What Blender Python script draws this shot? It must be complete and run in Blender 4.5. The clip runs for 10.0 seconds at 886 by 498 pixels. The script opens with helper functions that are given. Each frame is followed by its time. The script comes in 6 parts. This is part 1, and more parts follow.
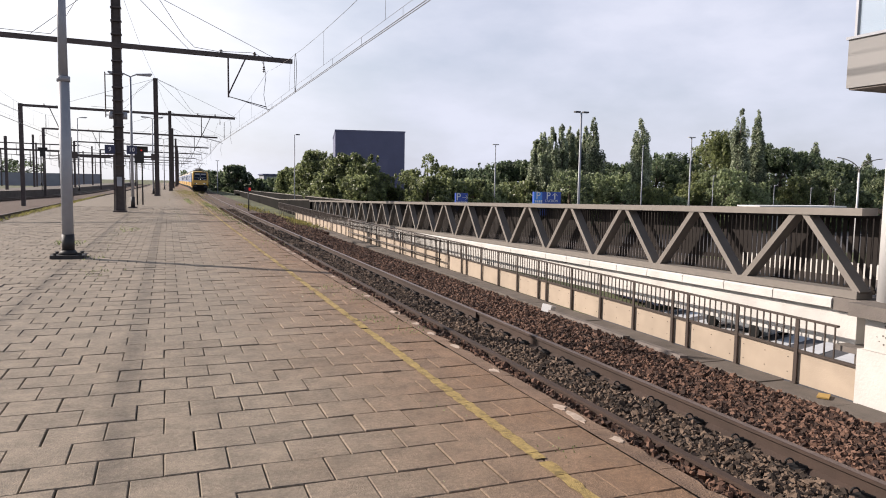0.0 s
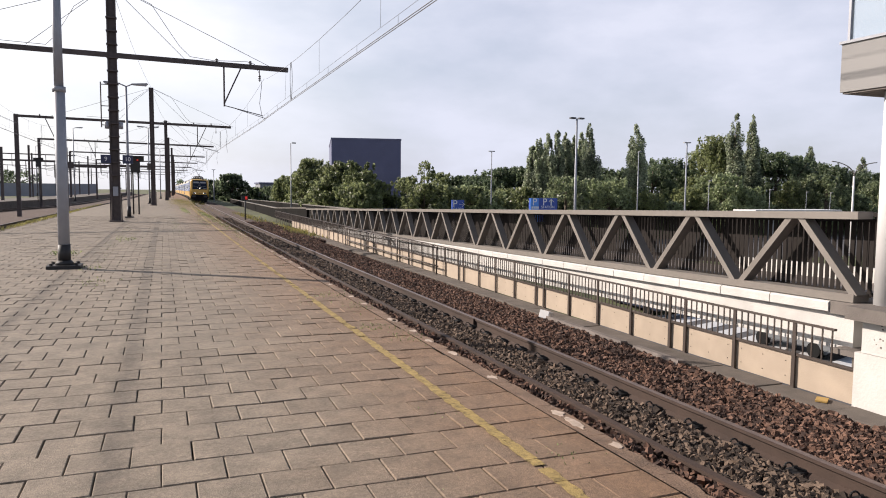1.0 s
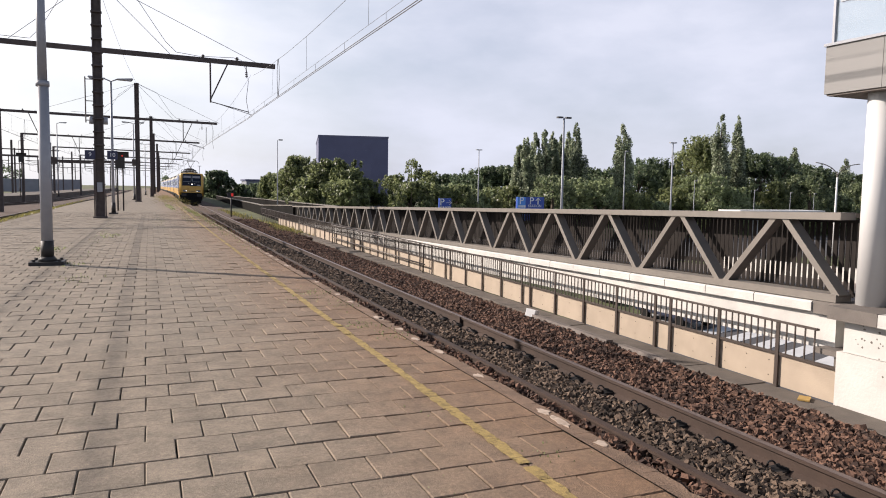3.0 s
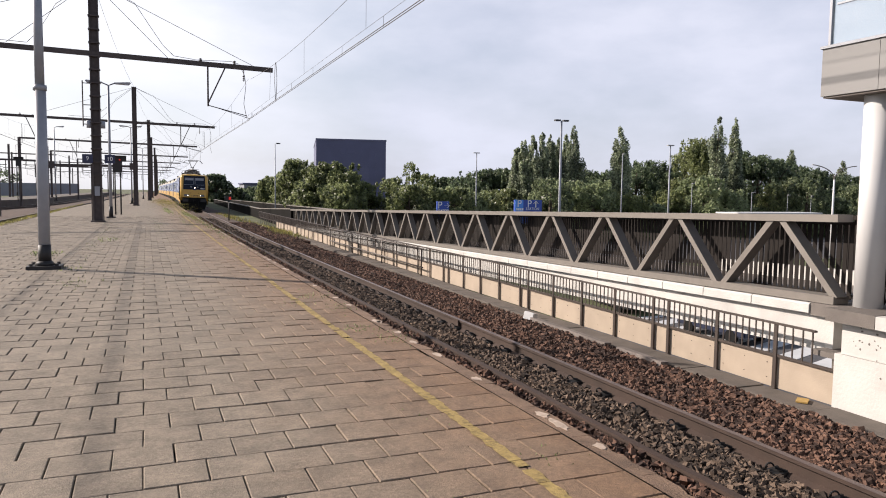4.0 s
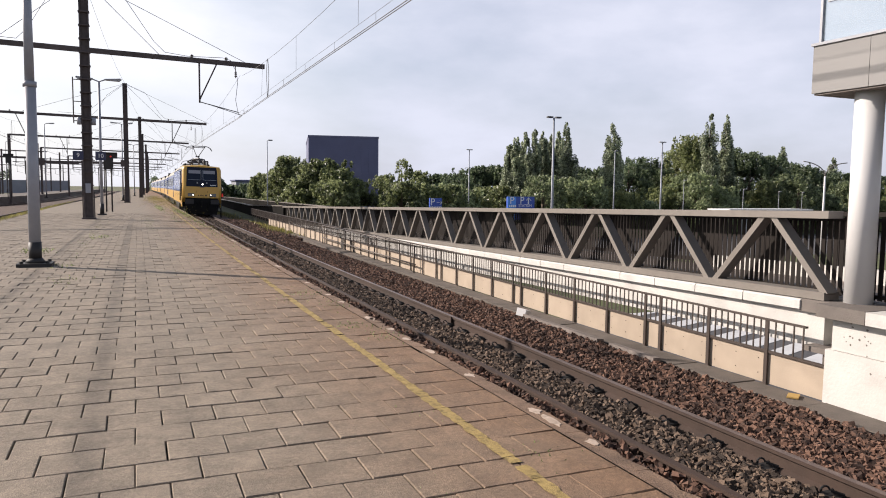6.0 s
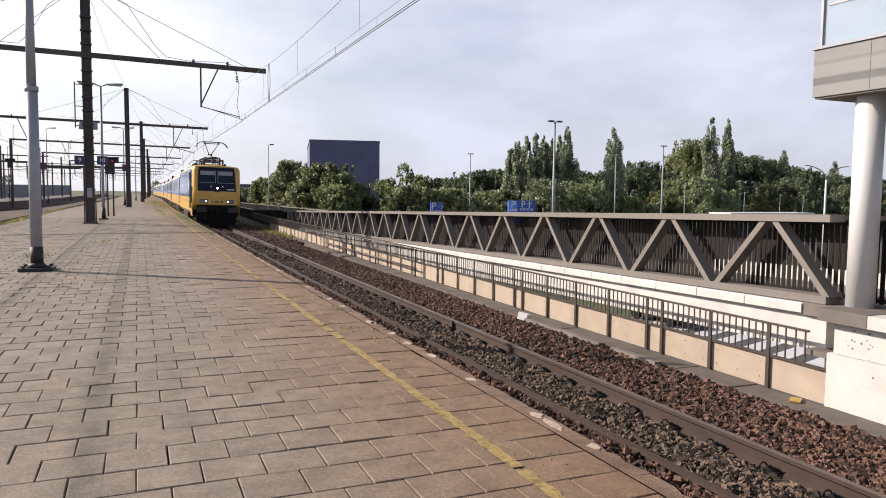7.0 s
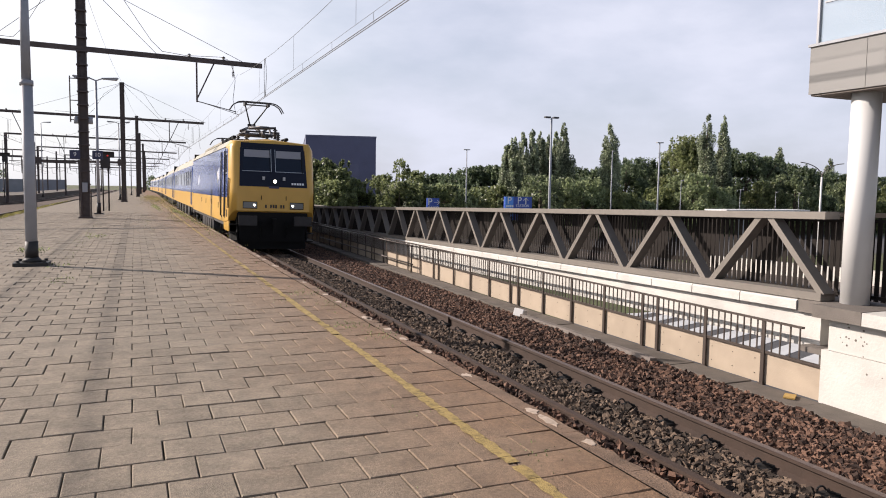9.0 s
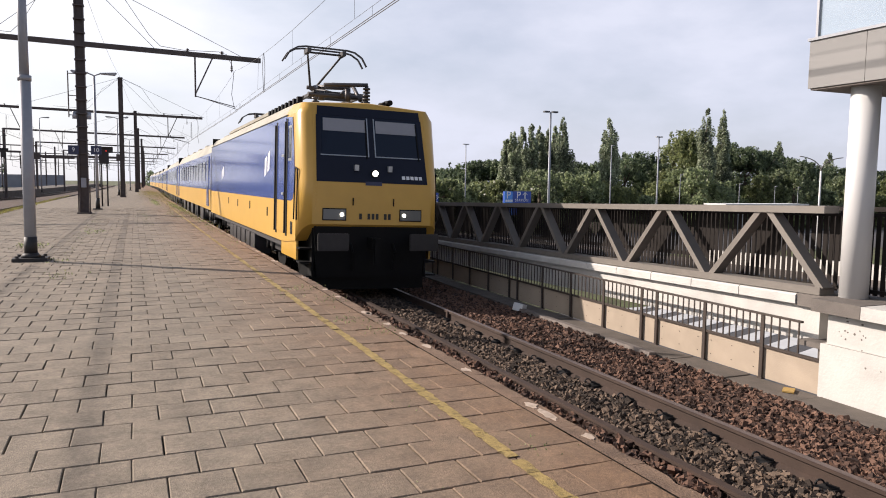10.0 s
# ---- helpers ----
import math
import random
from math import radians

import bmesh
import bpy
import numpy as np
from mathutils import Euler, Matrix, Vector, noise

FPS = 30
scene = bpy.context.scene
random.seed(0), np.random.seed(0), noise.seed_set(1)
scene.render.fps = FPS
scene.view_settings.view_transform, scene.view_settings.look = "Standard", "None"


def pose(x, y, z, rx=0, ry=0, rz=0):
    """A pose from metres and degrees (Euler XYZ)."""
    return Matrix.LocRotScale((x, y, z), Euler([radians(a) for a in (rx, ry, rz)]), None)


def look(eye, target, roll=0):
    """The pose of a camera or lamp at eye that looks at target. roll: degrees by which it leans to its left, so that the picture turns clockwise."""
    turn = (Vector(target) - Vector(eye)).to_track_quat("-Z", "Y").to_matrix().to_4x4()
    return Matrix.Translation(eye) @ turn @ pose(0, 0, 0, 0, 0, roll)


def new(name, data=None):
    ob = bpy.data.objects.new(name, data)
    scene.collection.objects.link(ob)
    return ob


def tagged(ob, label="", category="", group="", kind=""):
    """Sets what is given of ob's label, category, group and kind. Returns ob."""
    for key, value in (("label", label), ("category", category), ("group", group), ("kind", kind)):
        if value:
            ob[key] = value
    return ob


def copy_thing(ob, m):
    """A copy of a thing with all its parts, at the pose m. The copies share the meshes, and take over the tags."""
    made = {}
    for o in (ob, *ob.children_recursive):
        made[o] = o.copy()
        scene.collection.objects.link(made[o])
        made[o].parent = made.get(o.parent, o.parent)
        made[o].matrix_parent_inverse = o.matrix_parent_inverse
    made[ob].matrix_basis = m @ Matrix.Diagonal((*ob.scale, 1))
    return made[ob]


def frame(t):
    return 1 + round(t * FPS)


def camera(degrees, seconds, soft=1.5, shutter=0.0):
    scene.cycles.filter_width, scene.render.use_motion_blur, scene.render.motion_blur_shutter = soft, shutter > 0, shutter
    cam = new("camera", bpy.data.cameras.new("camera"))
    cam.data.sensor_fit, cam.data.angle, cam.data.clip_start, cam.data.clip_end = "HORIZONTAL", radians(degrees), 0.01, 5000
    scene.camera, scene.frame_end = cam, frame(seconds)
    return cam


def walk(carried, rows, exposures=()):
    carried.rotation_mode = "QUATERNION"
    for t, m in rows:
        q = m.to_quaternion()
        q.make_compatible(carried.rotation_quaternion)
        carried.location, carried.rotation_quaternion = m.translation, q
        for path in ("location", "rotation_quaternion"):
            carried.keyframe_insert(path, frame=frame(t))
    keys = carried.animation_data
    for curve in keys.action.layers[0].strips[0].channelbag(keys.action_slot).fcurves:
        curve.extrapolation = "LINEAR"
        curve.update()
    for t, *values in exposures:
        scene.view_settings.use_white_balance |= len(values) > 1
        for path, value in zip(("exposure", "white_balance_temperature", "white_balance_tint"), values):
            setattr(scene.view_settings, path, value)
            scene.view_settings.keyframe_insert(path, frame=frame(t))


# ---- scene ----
# ---- the camera and its walk ----
cam = camera(63.1, 10.0, soft=1.0)
EYE = 1.41
TURNS = [
    (0, 84.875, -0.940, -21.029), (0.5, 85.172, -0.962, -21.055), (1, 85.433, -0.463, -21.308),
    (1.5, 85.830, -0.603, -21.802), (2, 85.566, -0.699, -22.176), (2.5, 85.218, -0.894, -22.248),
    (4, 85.554, -0.721, -22.499), (4.5, 85.525, -1.143, -22.497), (5, 85.493, -0.812, -22.751),
    (5.5, 85.198, -0.710, -23.109), (7, 85.632, -0.611, -22.990), (7.5, 85.016, -0.569, -23.389),
    (8, 85.300, -0.682, -23.154), (8.5, 85.334, -0.748, -23.259), (9, 85.307, -0.811, -23.281),
    (9.5, 85.045, -0.640, -23.269), (10, 84.892, -0.711, -23.348),
]
walk(cam, [(t, pose(0, 0, EYE, a, b, c)) for t, a, b, c in TURNS])

# ---- world and sun ----
SUN_AZ = (-0.777, 0.63)
SUN_EL = radians(29)
scene.view_settings.exposure = 0.5
sun_data = bpy.data.lights.new("sun", "SUN")
sun_data.energy, sun_data.angle, sun_data.color = 5.0, radians(0.6), (1.0, 0.885, 0.80)
sun = new("sun", sun_data)
sun.matrix_basis = look((0, 0, 60), (-SUN_AZ[0] * math.cos(SUN_EL), -SUN_AZ[1] * math.cos(SUN_EL), 60 - math.sin(SUN_EL)))

world = bpy.data.worlds.new("world")
scene.world = world
world.use_nodes = True
wt = world.node_tree
wt.nodes.clear()
w_out = wt.nodes.new("ShaderNodeOutputWorld")
w_bg = wt.nodes.new("ShaderNodeBackground")
w_sky = wt.nodes.new("ShaderNodeTexSky")
w_sky.sky_type, w_sky.sun_disc = "NISHITA", False
w_sky.sun_elevation, w_sky.sun_rotation = SUN_EL, math.atan2(SUN_AZ[0], SUN_AZ[1])
w_sky.dust_density = 2.0
w_co = wt.nodes.new("ShaderNodeTexCoord")
w_map = wt.nodes.new("ShaderNodeMapping")
w_map.inputs["Scale"].default_value = (1.8, 1.8, 4.6)
w_noise = wt.nodes.new("ShaderNodeTexNoise")
w_noise.inputs["Scale"].default_value, w_noise.inputs["Detail"].default_value = 1.7, 9
w_noise.inputs["Roughness"].default_value = 0.55
w_ramp = wt.nodes.new("ShaderNodeValToRGB")
w_ramp.color_ramp.elements[0].position, w_ramp.color_ramp.elements[1].position = 0.30, 0.62
w_ramp.color_ramp.elements[0].color = (0.58, 0.58, 0.58, 1)
w_ramp.color_ramp.elements[1].color = (0.97, 0.97, 0.97, 1)
w_mix = wt.nodes.new("ShaderNodeMix")
w_mix.data_type = "RGBA"
w_cloud = wt.nodes.new("ShaderNodeMix")
w_cloud.data_type = "RGBA"
w_cloud.inputs["A"].default_value = (5.4, 5.65, 7.1, 1)
w_cloud.inputs["B"].default_value = (7.35, 7.5, 8.6, 1)
w_bg.inputs["Strength"].default_value = 0.085
wt.links.new(w_co.outputs["Generated"], w_map.inputs["Vector"])
wt.links.new(w_map.outputs["Vector"], w_noise.inputs["Vector"])
wt.links.new(w_noise.outputs["Fac"], w_ramp.inputs["Fac"])
wt.links.new(w_noise.outputs["Fac"], w_cloud.inputs["Factor"])
# the cloud sheet thins out overhead
w_sep = wt.nodes.new("ShaderNodeSeparateXYZ")
w_up = wt.nodes.new("ShaderNodeMapRange")
w_up.inputs["From Min"].default_value, w_up.inputs["From Max"].default_value = 0.28, 0.55
w_up.inputs["To Min"].default_value, w_up.inputs["To Max"].default_value = 1.0, 0.12
w_cov = wt.nodes.new("ShaderNodeMath")
w_cov.operation = "MULTIPLY"
wt.links.new(w_co.outputs["Generated"], w_sep.inputs[0])
wt.links.new(w_sep.outputs["Z"], w_up.inputs["Value"])
wt.links.new(w_ramp.outputs["Color"], w_cov.inputs[0])
wt.links.new(w_up.outputs["Result"], w_cov.inputs[1])
wt.links.new(w_cov.outputs[0], w_mix.inputs["Factor"])
wt.links.new(w_sky.outputs["Color"], w_mix.inputs["A"])
# clouds shine brighter towards the sun
w_dot = wt.nodes.new("ShaderNodeVectorMath")
w_dot.operation = "DOT_PRODUCT"
w_dot.inputs[1].default_value = (SUN_AZ[0] * math.cos(SUN_EL), SUN_AZ[1] * math.cos(SUN_EL), math.sin(SUN_EL))
w_glow = wt.nodes.new("ShaderNodeMapRange")
w_glow.inputs["From Min"].default_value, w_glow.inputs["From Max"].default_value = 0.35, 1.0
w_lit = wt.nodes.new("ShaderNodeMix")
w_lit.data_type = "RGBA"
w_lit.inputs["B"].default_value = (12.0, 11.9, 11.9, 1)
wt.links.new(w_co.outputs["Generated"], w_dot.inputs[0])
wt.links.new(w_dot.outputs["Value"], w_glow.inputs["Value"])
wt.links.new(w_glow.outputs["Result"], w_lit.inputs["Factor"])
wt.links.new(w_cloud.outputs["Result"], w_lit.inputs["A"])
wt.links.new(w_lit.outputs["Result"], w_mix.inputs["B"])
wt.links.new(w_mix.outputs["Result"], w_bg.inputs["Color"])
wt.links.new(w_bg.outputs["Background"], w_out.inputs["Surface"])


# ---- materials ----
def mat(name, color, rough=0.6, metal=0.0, var=0.25, scale=8.0, bump=0.0, bscale=60.0, stain=0.0, tint=None,
        per_object=0.0, island=0.0, emit=0.0, spec=0.5, detail=6):
    """A surface: base colour varied by a coarse and a fine noise, with stains and fine relief."""
    m = bpy.data.materials.new(name)
    m.use_nodes = True
    t = m.node_tree
    b = t.nodes["Principled BSDF"]
    b.inputs["Roughness"].default_value, b.inputs["Metallic"].default_value = rough, metal
    b.inputs["Specular IOR Level"].default_value = spec
    co = t.nodes.new("ShaderNodeTexCoord")
    geo = t.nodes.new("ShaderNodeNewGeometry")
    n1 = t.nodes.new("ShaderNodeTexNoise")
    n1.inputs["Scale"].default_value, n1.inputs["Detail"].default_value = scale, detail
    n2 = t.nodes.new("ShaderNodeTexNoise")
    n2.inputs["Scale"].default_value, n2.inputs["Detail"].default_value = scale * 0.13, 4
    t.links.new(geo.outputs["Position"] if per_object >= 0 and name not in MOVING else co.outputs["Object"], n1.inputs["Vector"])
    t.links.new(geo.outputs["Position"] if name not in MOVING else co.outputs["Object"], n2.inputs["Vector"])
    add = t.nodes.new("ShaderNodeMath")
    add.operation = "ADD"
    t.links.new(n1.outputs["Fac"], add.inputs[0])
    t.links.new(n2.outputs["Fac"], add.inputs[1])
    last = add.outputs[0]
    if per_object > 0 or island > 0:
        src = t.nodes.new("ShaderNodeObjectInfo").outputs["Random"] if per_object > 0 else geo.outputs["Random Per Island"]
        mul = t.nodes.new("ShaderNodeMath")
        mul.operation = "MULTIPLY_ADD"
        amt = max(per_object, island)
        mul.inputs[1].default_value = amt * 2
        t.links.new(src, mul.inputs[0])
        t.links.new(last, mul.inputs[2])
        sub = t.nodes.new("ShaderNodeMath")
        sub.operation = "SUBTRACT"
        sub.inputs[1].default_value = amt
        t.links.new(mul.outputs[0], sub.inputs[0])
        last = sub.outputs[0]
    ramp = t.nodes.new("ShaderNodeMapRange")
    ramp.inputs["From Min"].default_value, ramp.inputs["From Max"].default_value = 0.65, 1.35
    t.links.new(last, ramp.inputs["Value"])
    mix = t.nodes.new("ShaderNodeMix")
    mix.data_type = "RGBA"
    c = Vector(color)
    c2 = Vector(tint) if tint else c * (1 + var)
    lo = c * (1 - var)
    mix.inputs["A"].default_value = (*lo, 1)
    mix.inputs["B"].default_value = (*[min(v, 0.95) for v in c2], 1)
    t.links.new(ramp.outputs["Result"], mix.inputs["Factor"])
    col = mix.outputs["Result"]
    if stain > 0:
        n3 = t.nodes.new("ShaderNodeTexNoise")
        n3.inputs["Scale"].default_value, n3.inputs["Detail"].default_value, n3.inputs["Distortion"].default_value = scale * 0.35, 8, 0.6
        t.links.new(geo.outputs["Position"] if name not in MOVING else co.outputs["Object"], n3.inputs["Vector"])
        r3 = t.nodes.new("ShaderNodeMapRange")
        r3.inputs["From Min"].default_value, r3.inputs["From Max"].default_value = 0.52, 0.72
        r3.inputs["To Max"].default_value = stain
        t.links.new(n3.outputs["Fac"], r3.inputs["Value"])
        m3 = t.nodes.new("ShaderNodeMix")
        m3.data_type = "RGBA"
        t.links.new(r3.outputs["Result"], m3.inputs["Factor"])
        t.links.new(col, m3.inputs["A"])
        m3.inputs["B"].default_value = (*(c * 0.35), 1)
        col = m3.outputs["Result"]
    t.links.new(col, b.inputs["Base Color"])
    if bump > 0:
        nb = t.nodes.new("ShaderNodeTexNoise")
        nb.inputs["Scale"].default_value, nb.inputs["Detail"].default_value = bscale, 4
        t.links.new(geo.outputs["Position"] if name not in MOVING else co.outputs["Object"], nb.inputs["Vector"])
        bp = t.nodes.new("ShaderNodeBump")
        bp.inputs["Strength"].default_value, bp.inputs["Distance"].default_value = bump, 0.02
        t.links.new(nb.outputs["Fac"], bp.inputs["Height"])
        t.links.new(bp.outputs["Normal"], b.inputs["Normal"])
    if emit > 0:
        b.inputs["Emission Color"].default_value = (*color, 1)
        b.inputs["Emission Strength"].default_value = emit
    return m


MOVING = {"train_yellow", "train_blue", "train_grey", "train_roof", "train_black", "train_glass", "panto_metal", "train_silver", "white_mark",
          "car_paint_a", "car_paint_b", "car_paint_c", "car_paint_d", "dark_print"}
M = {}
M["paver"] = mat("paver", (0.203, 0.163, 0.121), 0.85, var=0.34, scale=42, bump=0.35, bscale=120, stain=0.3, per_object=0.09)
M["paver_far"] = mat("paver_far", (0.198, 0.161, 0.121), 0.85, var=0.3, scale=22, bump=0.3, bscale=60, stain=0.3, island=0.1)
M["joint"] = mat("joint", (0.035, 0.028, 0.022), 0.95, var=0.4, scale=20, bump=0.4)
M["yellow_paint"] = mat("yellow_paint", (0.31, 0.22, 0.075), 0.8, var=0.4, scale=60, bump=0.4, bscale=140, stain=0.8)
M["edge_stone"] = mat("edge_stone", (0.185, 0.118, 0.076), 0.85, var=0.35, scale=9, bump=0.5, bscale=70, stain=0.6)
M["white_flake"] = mat("white_flake", (0.42, 0.33, 0.26), 0.85, var=0.3, scale=40, stain=0.5)
M["ballast_brown"] = mat("ballast_brown", (0.0662, 0.0334, 0.0222), 0.9, var=0.5, scale=3, bump=0.3, bscale=80, island=0.7, tint=(0.1564, 0.0848, 0.0565))
M["ballast_grey"] = mat("ballast_grey", (0.0607, 0.0406, 0.0282), 0.9, var=0.5, scale=3, bump=0.3, bscale=80, island=0.7, tint=(0.1518, 0.1046, 0.0736))
M["bed"] = mat("bed", (0.06, 0.038, 0.027), 0.95, var=0.5, scale=24, bump=1.0, bscale=22, tint=(0.13, 0.08, 0.056))
M["rail_rust"] = mat("rail_rust", (0.046, 0.027, 0.019), 0.75, var=0.25, scale=6, bump=0.15, stain=0.3)
M["rail_top"] = mat("rail_top", (0.20, 0.15, 0.13), 0.42, 0.6, var=0.2, scale=6)
M["iron_black"] = mat("iron_black", (0.012, 0.011, 0.011), 0.7, var=0.3)
M["sleeper"] = mat("sleeper", (0.16, 0.135, 0.12), 0.9, var=0.3, scale=14, bump=0.4)
M["panel_tan"] = mat("panel_tan", (0.39, 0.315, 0.24), 0.8, var=0.12, scale=3, bump=0.1, stain=0.2)
M["fence_metal"] = mat("fence_metal", (0.07, 0.054, 0.046), 0.5, 0.3, var=0.15)
M["truss_paint"] = mat("truss_paint", (0.19, 0.168, 0.146), 0.5, 0.1, var=0.1)
M["picket_dark"] = mat("picket_dark", (0.021, 0.017, 0.015), 0.75, 0.0, var=0.15, spec=0.15)
M["concrete_white"] = mat("concrete_white", (0.52, 0.50, 0.47), 0.85, var=0.12, scale=3.5, bump=0.25, bscale=30, stain=0.22)
M["coping_grey"] = mat("coping_grey", (0.145, 0.125, 0.11), 0.8, var=0.15, scale=8, bump=0.2)
M["concrete_grey"] = mat("concrete_grey", (0.108, 0.09, 0.075), 0.9, var=0.25, scale=6, bump=0.3, stain=0.4)
M["clad"] = mat("clad", (0.205, 0.198, 0.192), 0.55, var=0.04, scale=2)
M["col_white"] = mat("col_white", (0.62, 0.61, 0.60), 0.45, var=0.04, scale=3)
M["soffit"] = mat("soffit", (0.16, 0.135, 0.12), 0.7, var=0.15)
M["mast_brown"] = mat("mast_brown", (0.082, 0.066, 0.062), 0.7, 0.2, var=0.3, scale=6, bump=0.15)
M["pole_grey"] = mat("pole_grey", (0.29, 0.30, 0.33), 0.5, 0.1, var=0.12, scale=6)
M["pole_black"] = mat("pole_black", (0.022, 0.02, 0.02), 0.6, var=0.3)
M["wire"] = mat("wire", (0.17, 0.165, 0.17), 0.5, 0.3, var=0.1)
M["insulator"] = mat("insulator", (0.09, 0.075, 0.07), 0.35, var=0.2)
M["sign_blue"] = mat("sign_blue", (0.03, 0.075, 0.36), 0.45, var=0.08)
M["sign_pale"] = mat("sign_pale", (0.08, 0.27, 0.75), 0.45, var=0.08)
M["sign_dark"] = mat("sign_dark", (0.025, 0.03, 0.075), 0.45, var=0.1)
M["white_mark"] = mat("white_mark", (0.78, 0.78, 0.78), 0.6, var=0.04)
M["asphalt"] = mat("asphalt", (0.075, 0.072, 0.075), 0.9, var=0.25, scale=2, bump=0.3)
M["road_white"] = mat("road_white", (0.50, 0.50, 0.50), 0.8, var=0.1, scale=3)
M["soil"] = mat("soil", (0.09, 0.075, 0.045), 0.95, var=0.5, scale=1.2, bump=0.8, bscale=9, tint=(0.12, 0.14, 0.05))
# near-black, since the ramp walls' shade is put into their colour
M["ramp_shaded"] = mat("ramp_shaded", (0.012, 0.011, 0.010), 0.9, 0.0, var=0.3, scale=1.5, spec=0.05)
M["building_blue"] = mat("building_blue", (0.095, 0.10, 0.185), 0.5, var=0.1, scale=0.5)
M["building_panel"] = mat("building_panel", (0.10, 0.105, 0.19), 0.4, var=0.15, scale=0.5)
M["haze_wall"] = mat("haze_wall", (0.24, 0.25, 0.28), 0.8, var=0.12, scale=0.5)
M["brick_low"] = mat("brick_low", (0.24, 0.19, 0.16), 0.85, var=0.25, scale=1)
M["leaf_a"] = mat("leaf_a", (0.092, 0.118, 0.046), 0.6, var=0.5, scale=1.2, island=0.35, tint=(0.25, 0.28, 0.118), spec=0.3)
M["leaf_b"] = mat("leaf_b", (0.13, 0.163, 0.081), 0.6, var=0.5, scale=0.5, island=0.35, tint=(0.312, 0.358, 0.182), spec=0.3)
M["leaf_c"] = mat("leaf_c", (0.066, 0.096, 0.05), 0.65, var=0.5, scale=0.4, island=0.35, tint=(0.168, 0.21, 0.108), spec=0.3)
M["leaf_p"] = mat("leaf_p", (0.152, 0.181, 0.113), 0.6, var=0.5, scale=0.6, island=0.4, tint=(0.392, 0.435, 0.275), spec=0.3)
M["leaf_y"] = mat("leaf_y", (0.115, 0.138, 0.055), 0.6, var=0.4, scale=0.5, island=0.35, tint=(0.24, 0.265, 0.11), spec=0.3)
M["bark"] = mat("bark", (0.09, 0.07, 0.05), 0.9, var=0.3, scale=10)
M["grass"] = mat("grass", (0.085, 0.10, 0.025), 0.8, var=0.5, scale=2, island=0.3, tint=(0.24, 0.21, 0.06), spec=0.2)
M["red_light"] = mat("red_light", (0.6, 0.03, 0.02), 0.4, emit=0.3)
M["lamp_head"] = mat("lamp_head", (0.30, 0.30, 0.31), 0.4, 0.4, var=0.1)
M["lamp_black"] = mat("lamp_black", (0.04, 0.04, 0.045), 0.5, var=0.1)
M["ochre"] = mat("ochre", (0.36, 0.23, 0.07), 0.8, var=0.2, scale=20)


# rust-brown brake dust deepens towards the track
for dust_name in ("paver", "paver_far"):
    nt = M[dust_name].node_tree
    pb = nt.nodes["Principled BSDF"]
    src = pb.inputs["Base Color"].links[0].from_socket
    gp = nt.nodes.new("ShaderNodeNewGeometry")
    sx = nt.nodes.new("ShaderNodeSeparateXYZ")
    dn = nt.nodes.new("ShaderNodeTexNoise")
    dn.inputs["Scale"].default_value, dn.inputs["Detail"].default_value = 1.6, 6
    ad = nt.nodes.new("ShaderNodeMath")
    ad.operation = "ADD"
    mr = nt.nodes.new("ShaderNodeMapRange")
    mr.inputs["From Min"].default_value, mr.inputs["From Max"].default_value = 1.0, 2.9
    dm = nt.nodes.new("ShaderNodeMix")
    dm.data_type, dm.blend_type = "RGBA", "MULTIPLY"
    dm.inputs["B"].default_value = (0.90, 0.66, 0.50, 1)
    nt.links.new(gp.outputs["Position"], sx.inputs[0])
    nt.links.new(gp.outputs["Position"], dn.inputs["Vector"])
    nt.links.new(sx.outputs["X"], ad.inputs[0])
    nt.links.new(dn.outputs["Fac"], ad.inputs[1])
    nt.links.new(ad.outputs[0], mr.inputs["Value"])
    nt.links.new(mr.outputs["Result"], dm.inputs["Factor"])
    nt.links.new(src, dm.inputs["A"])
    nt.links.new(dm.outputs["Result"], pb.inputs["Base Color"])
# fine pale and dark grains in the concrete slabs
for name_, size_ in (("paver", 260), ("paver_far", 170), ("edge_stone", 200)):
    nt = M[name_].node_tree
    pb = nt.nodes["Principled BSDF"]
    gp = nt.nodes.new("ShaderNodeNewGeometry")
    gn = nt.nodes.new("ShaderNodeTexNoise")
    gn.inputs["Scale"].default_value, gn.inputs["Detail"].default_value = size_, 2
    gr = nt.nodes.new("ShaderNodeMapRange")
    gr.inputs["From Min"].default_value, gr.inputs["From Max"].default_value = 0.3, 0.7
    gr.inputs["To Min"].default_value, gr.inputs["To Max"].default_value = 0.52, 1.52
    gm = nt.nodes.new("ShaderNodeVectorMath")
    gm.operation = "SCALE"
    nt.links.new(gp.outputs["Position"], gn.inputs["Vector"])
    nt.links.new(gn.outputs["Fac"], gr.inputs["Value"])
    nt.links.new(pb.inputs["Base Color"].links[0].from_socket, gm.inputs[0])
    nt.links.new(gr.outputs["Result"], gm.inputs["Scale"])
    nt.links.new(gm.outputs[0], pb.inputs["Base Color"])
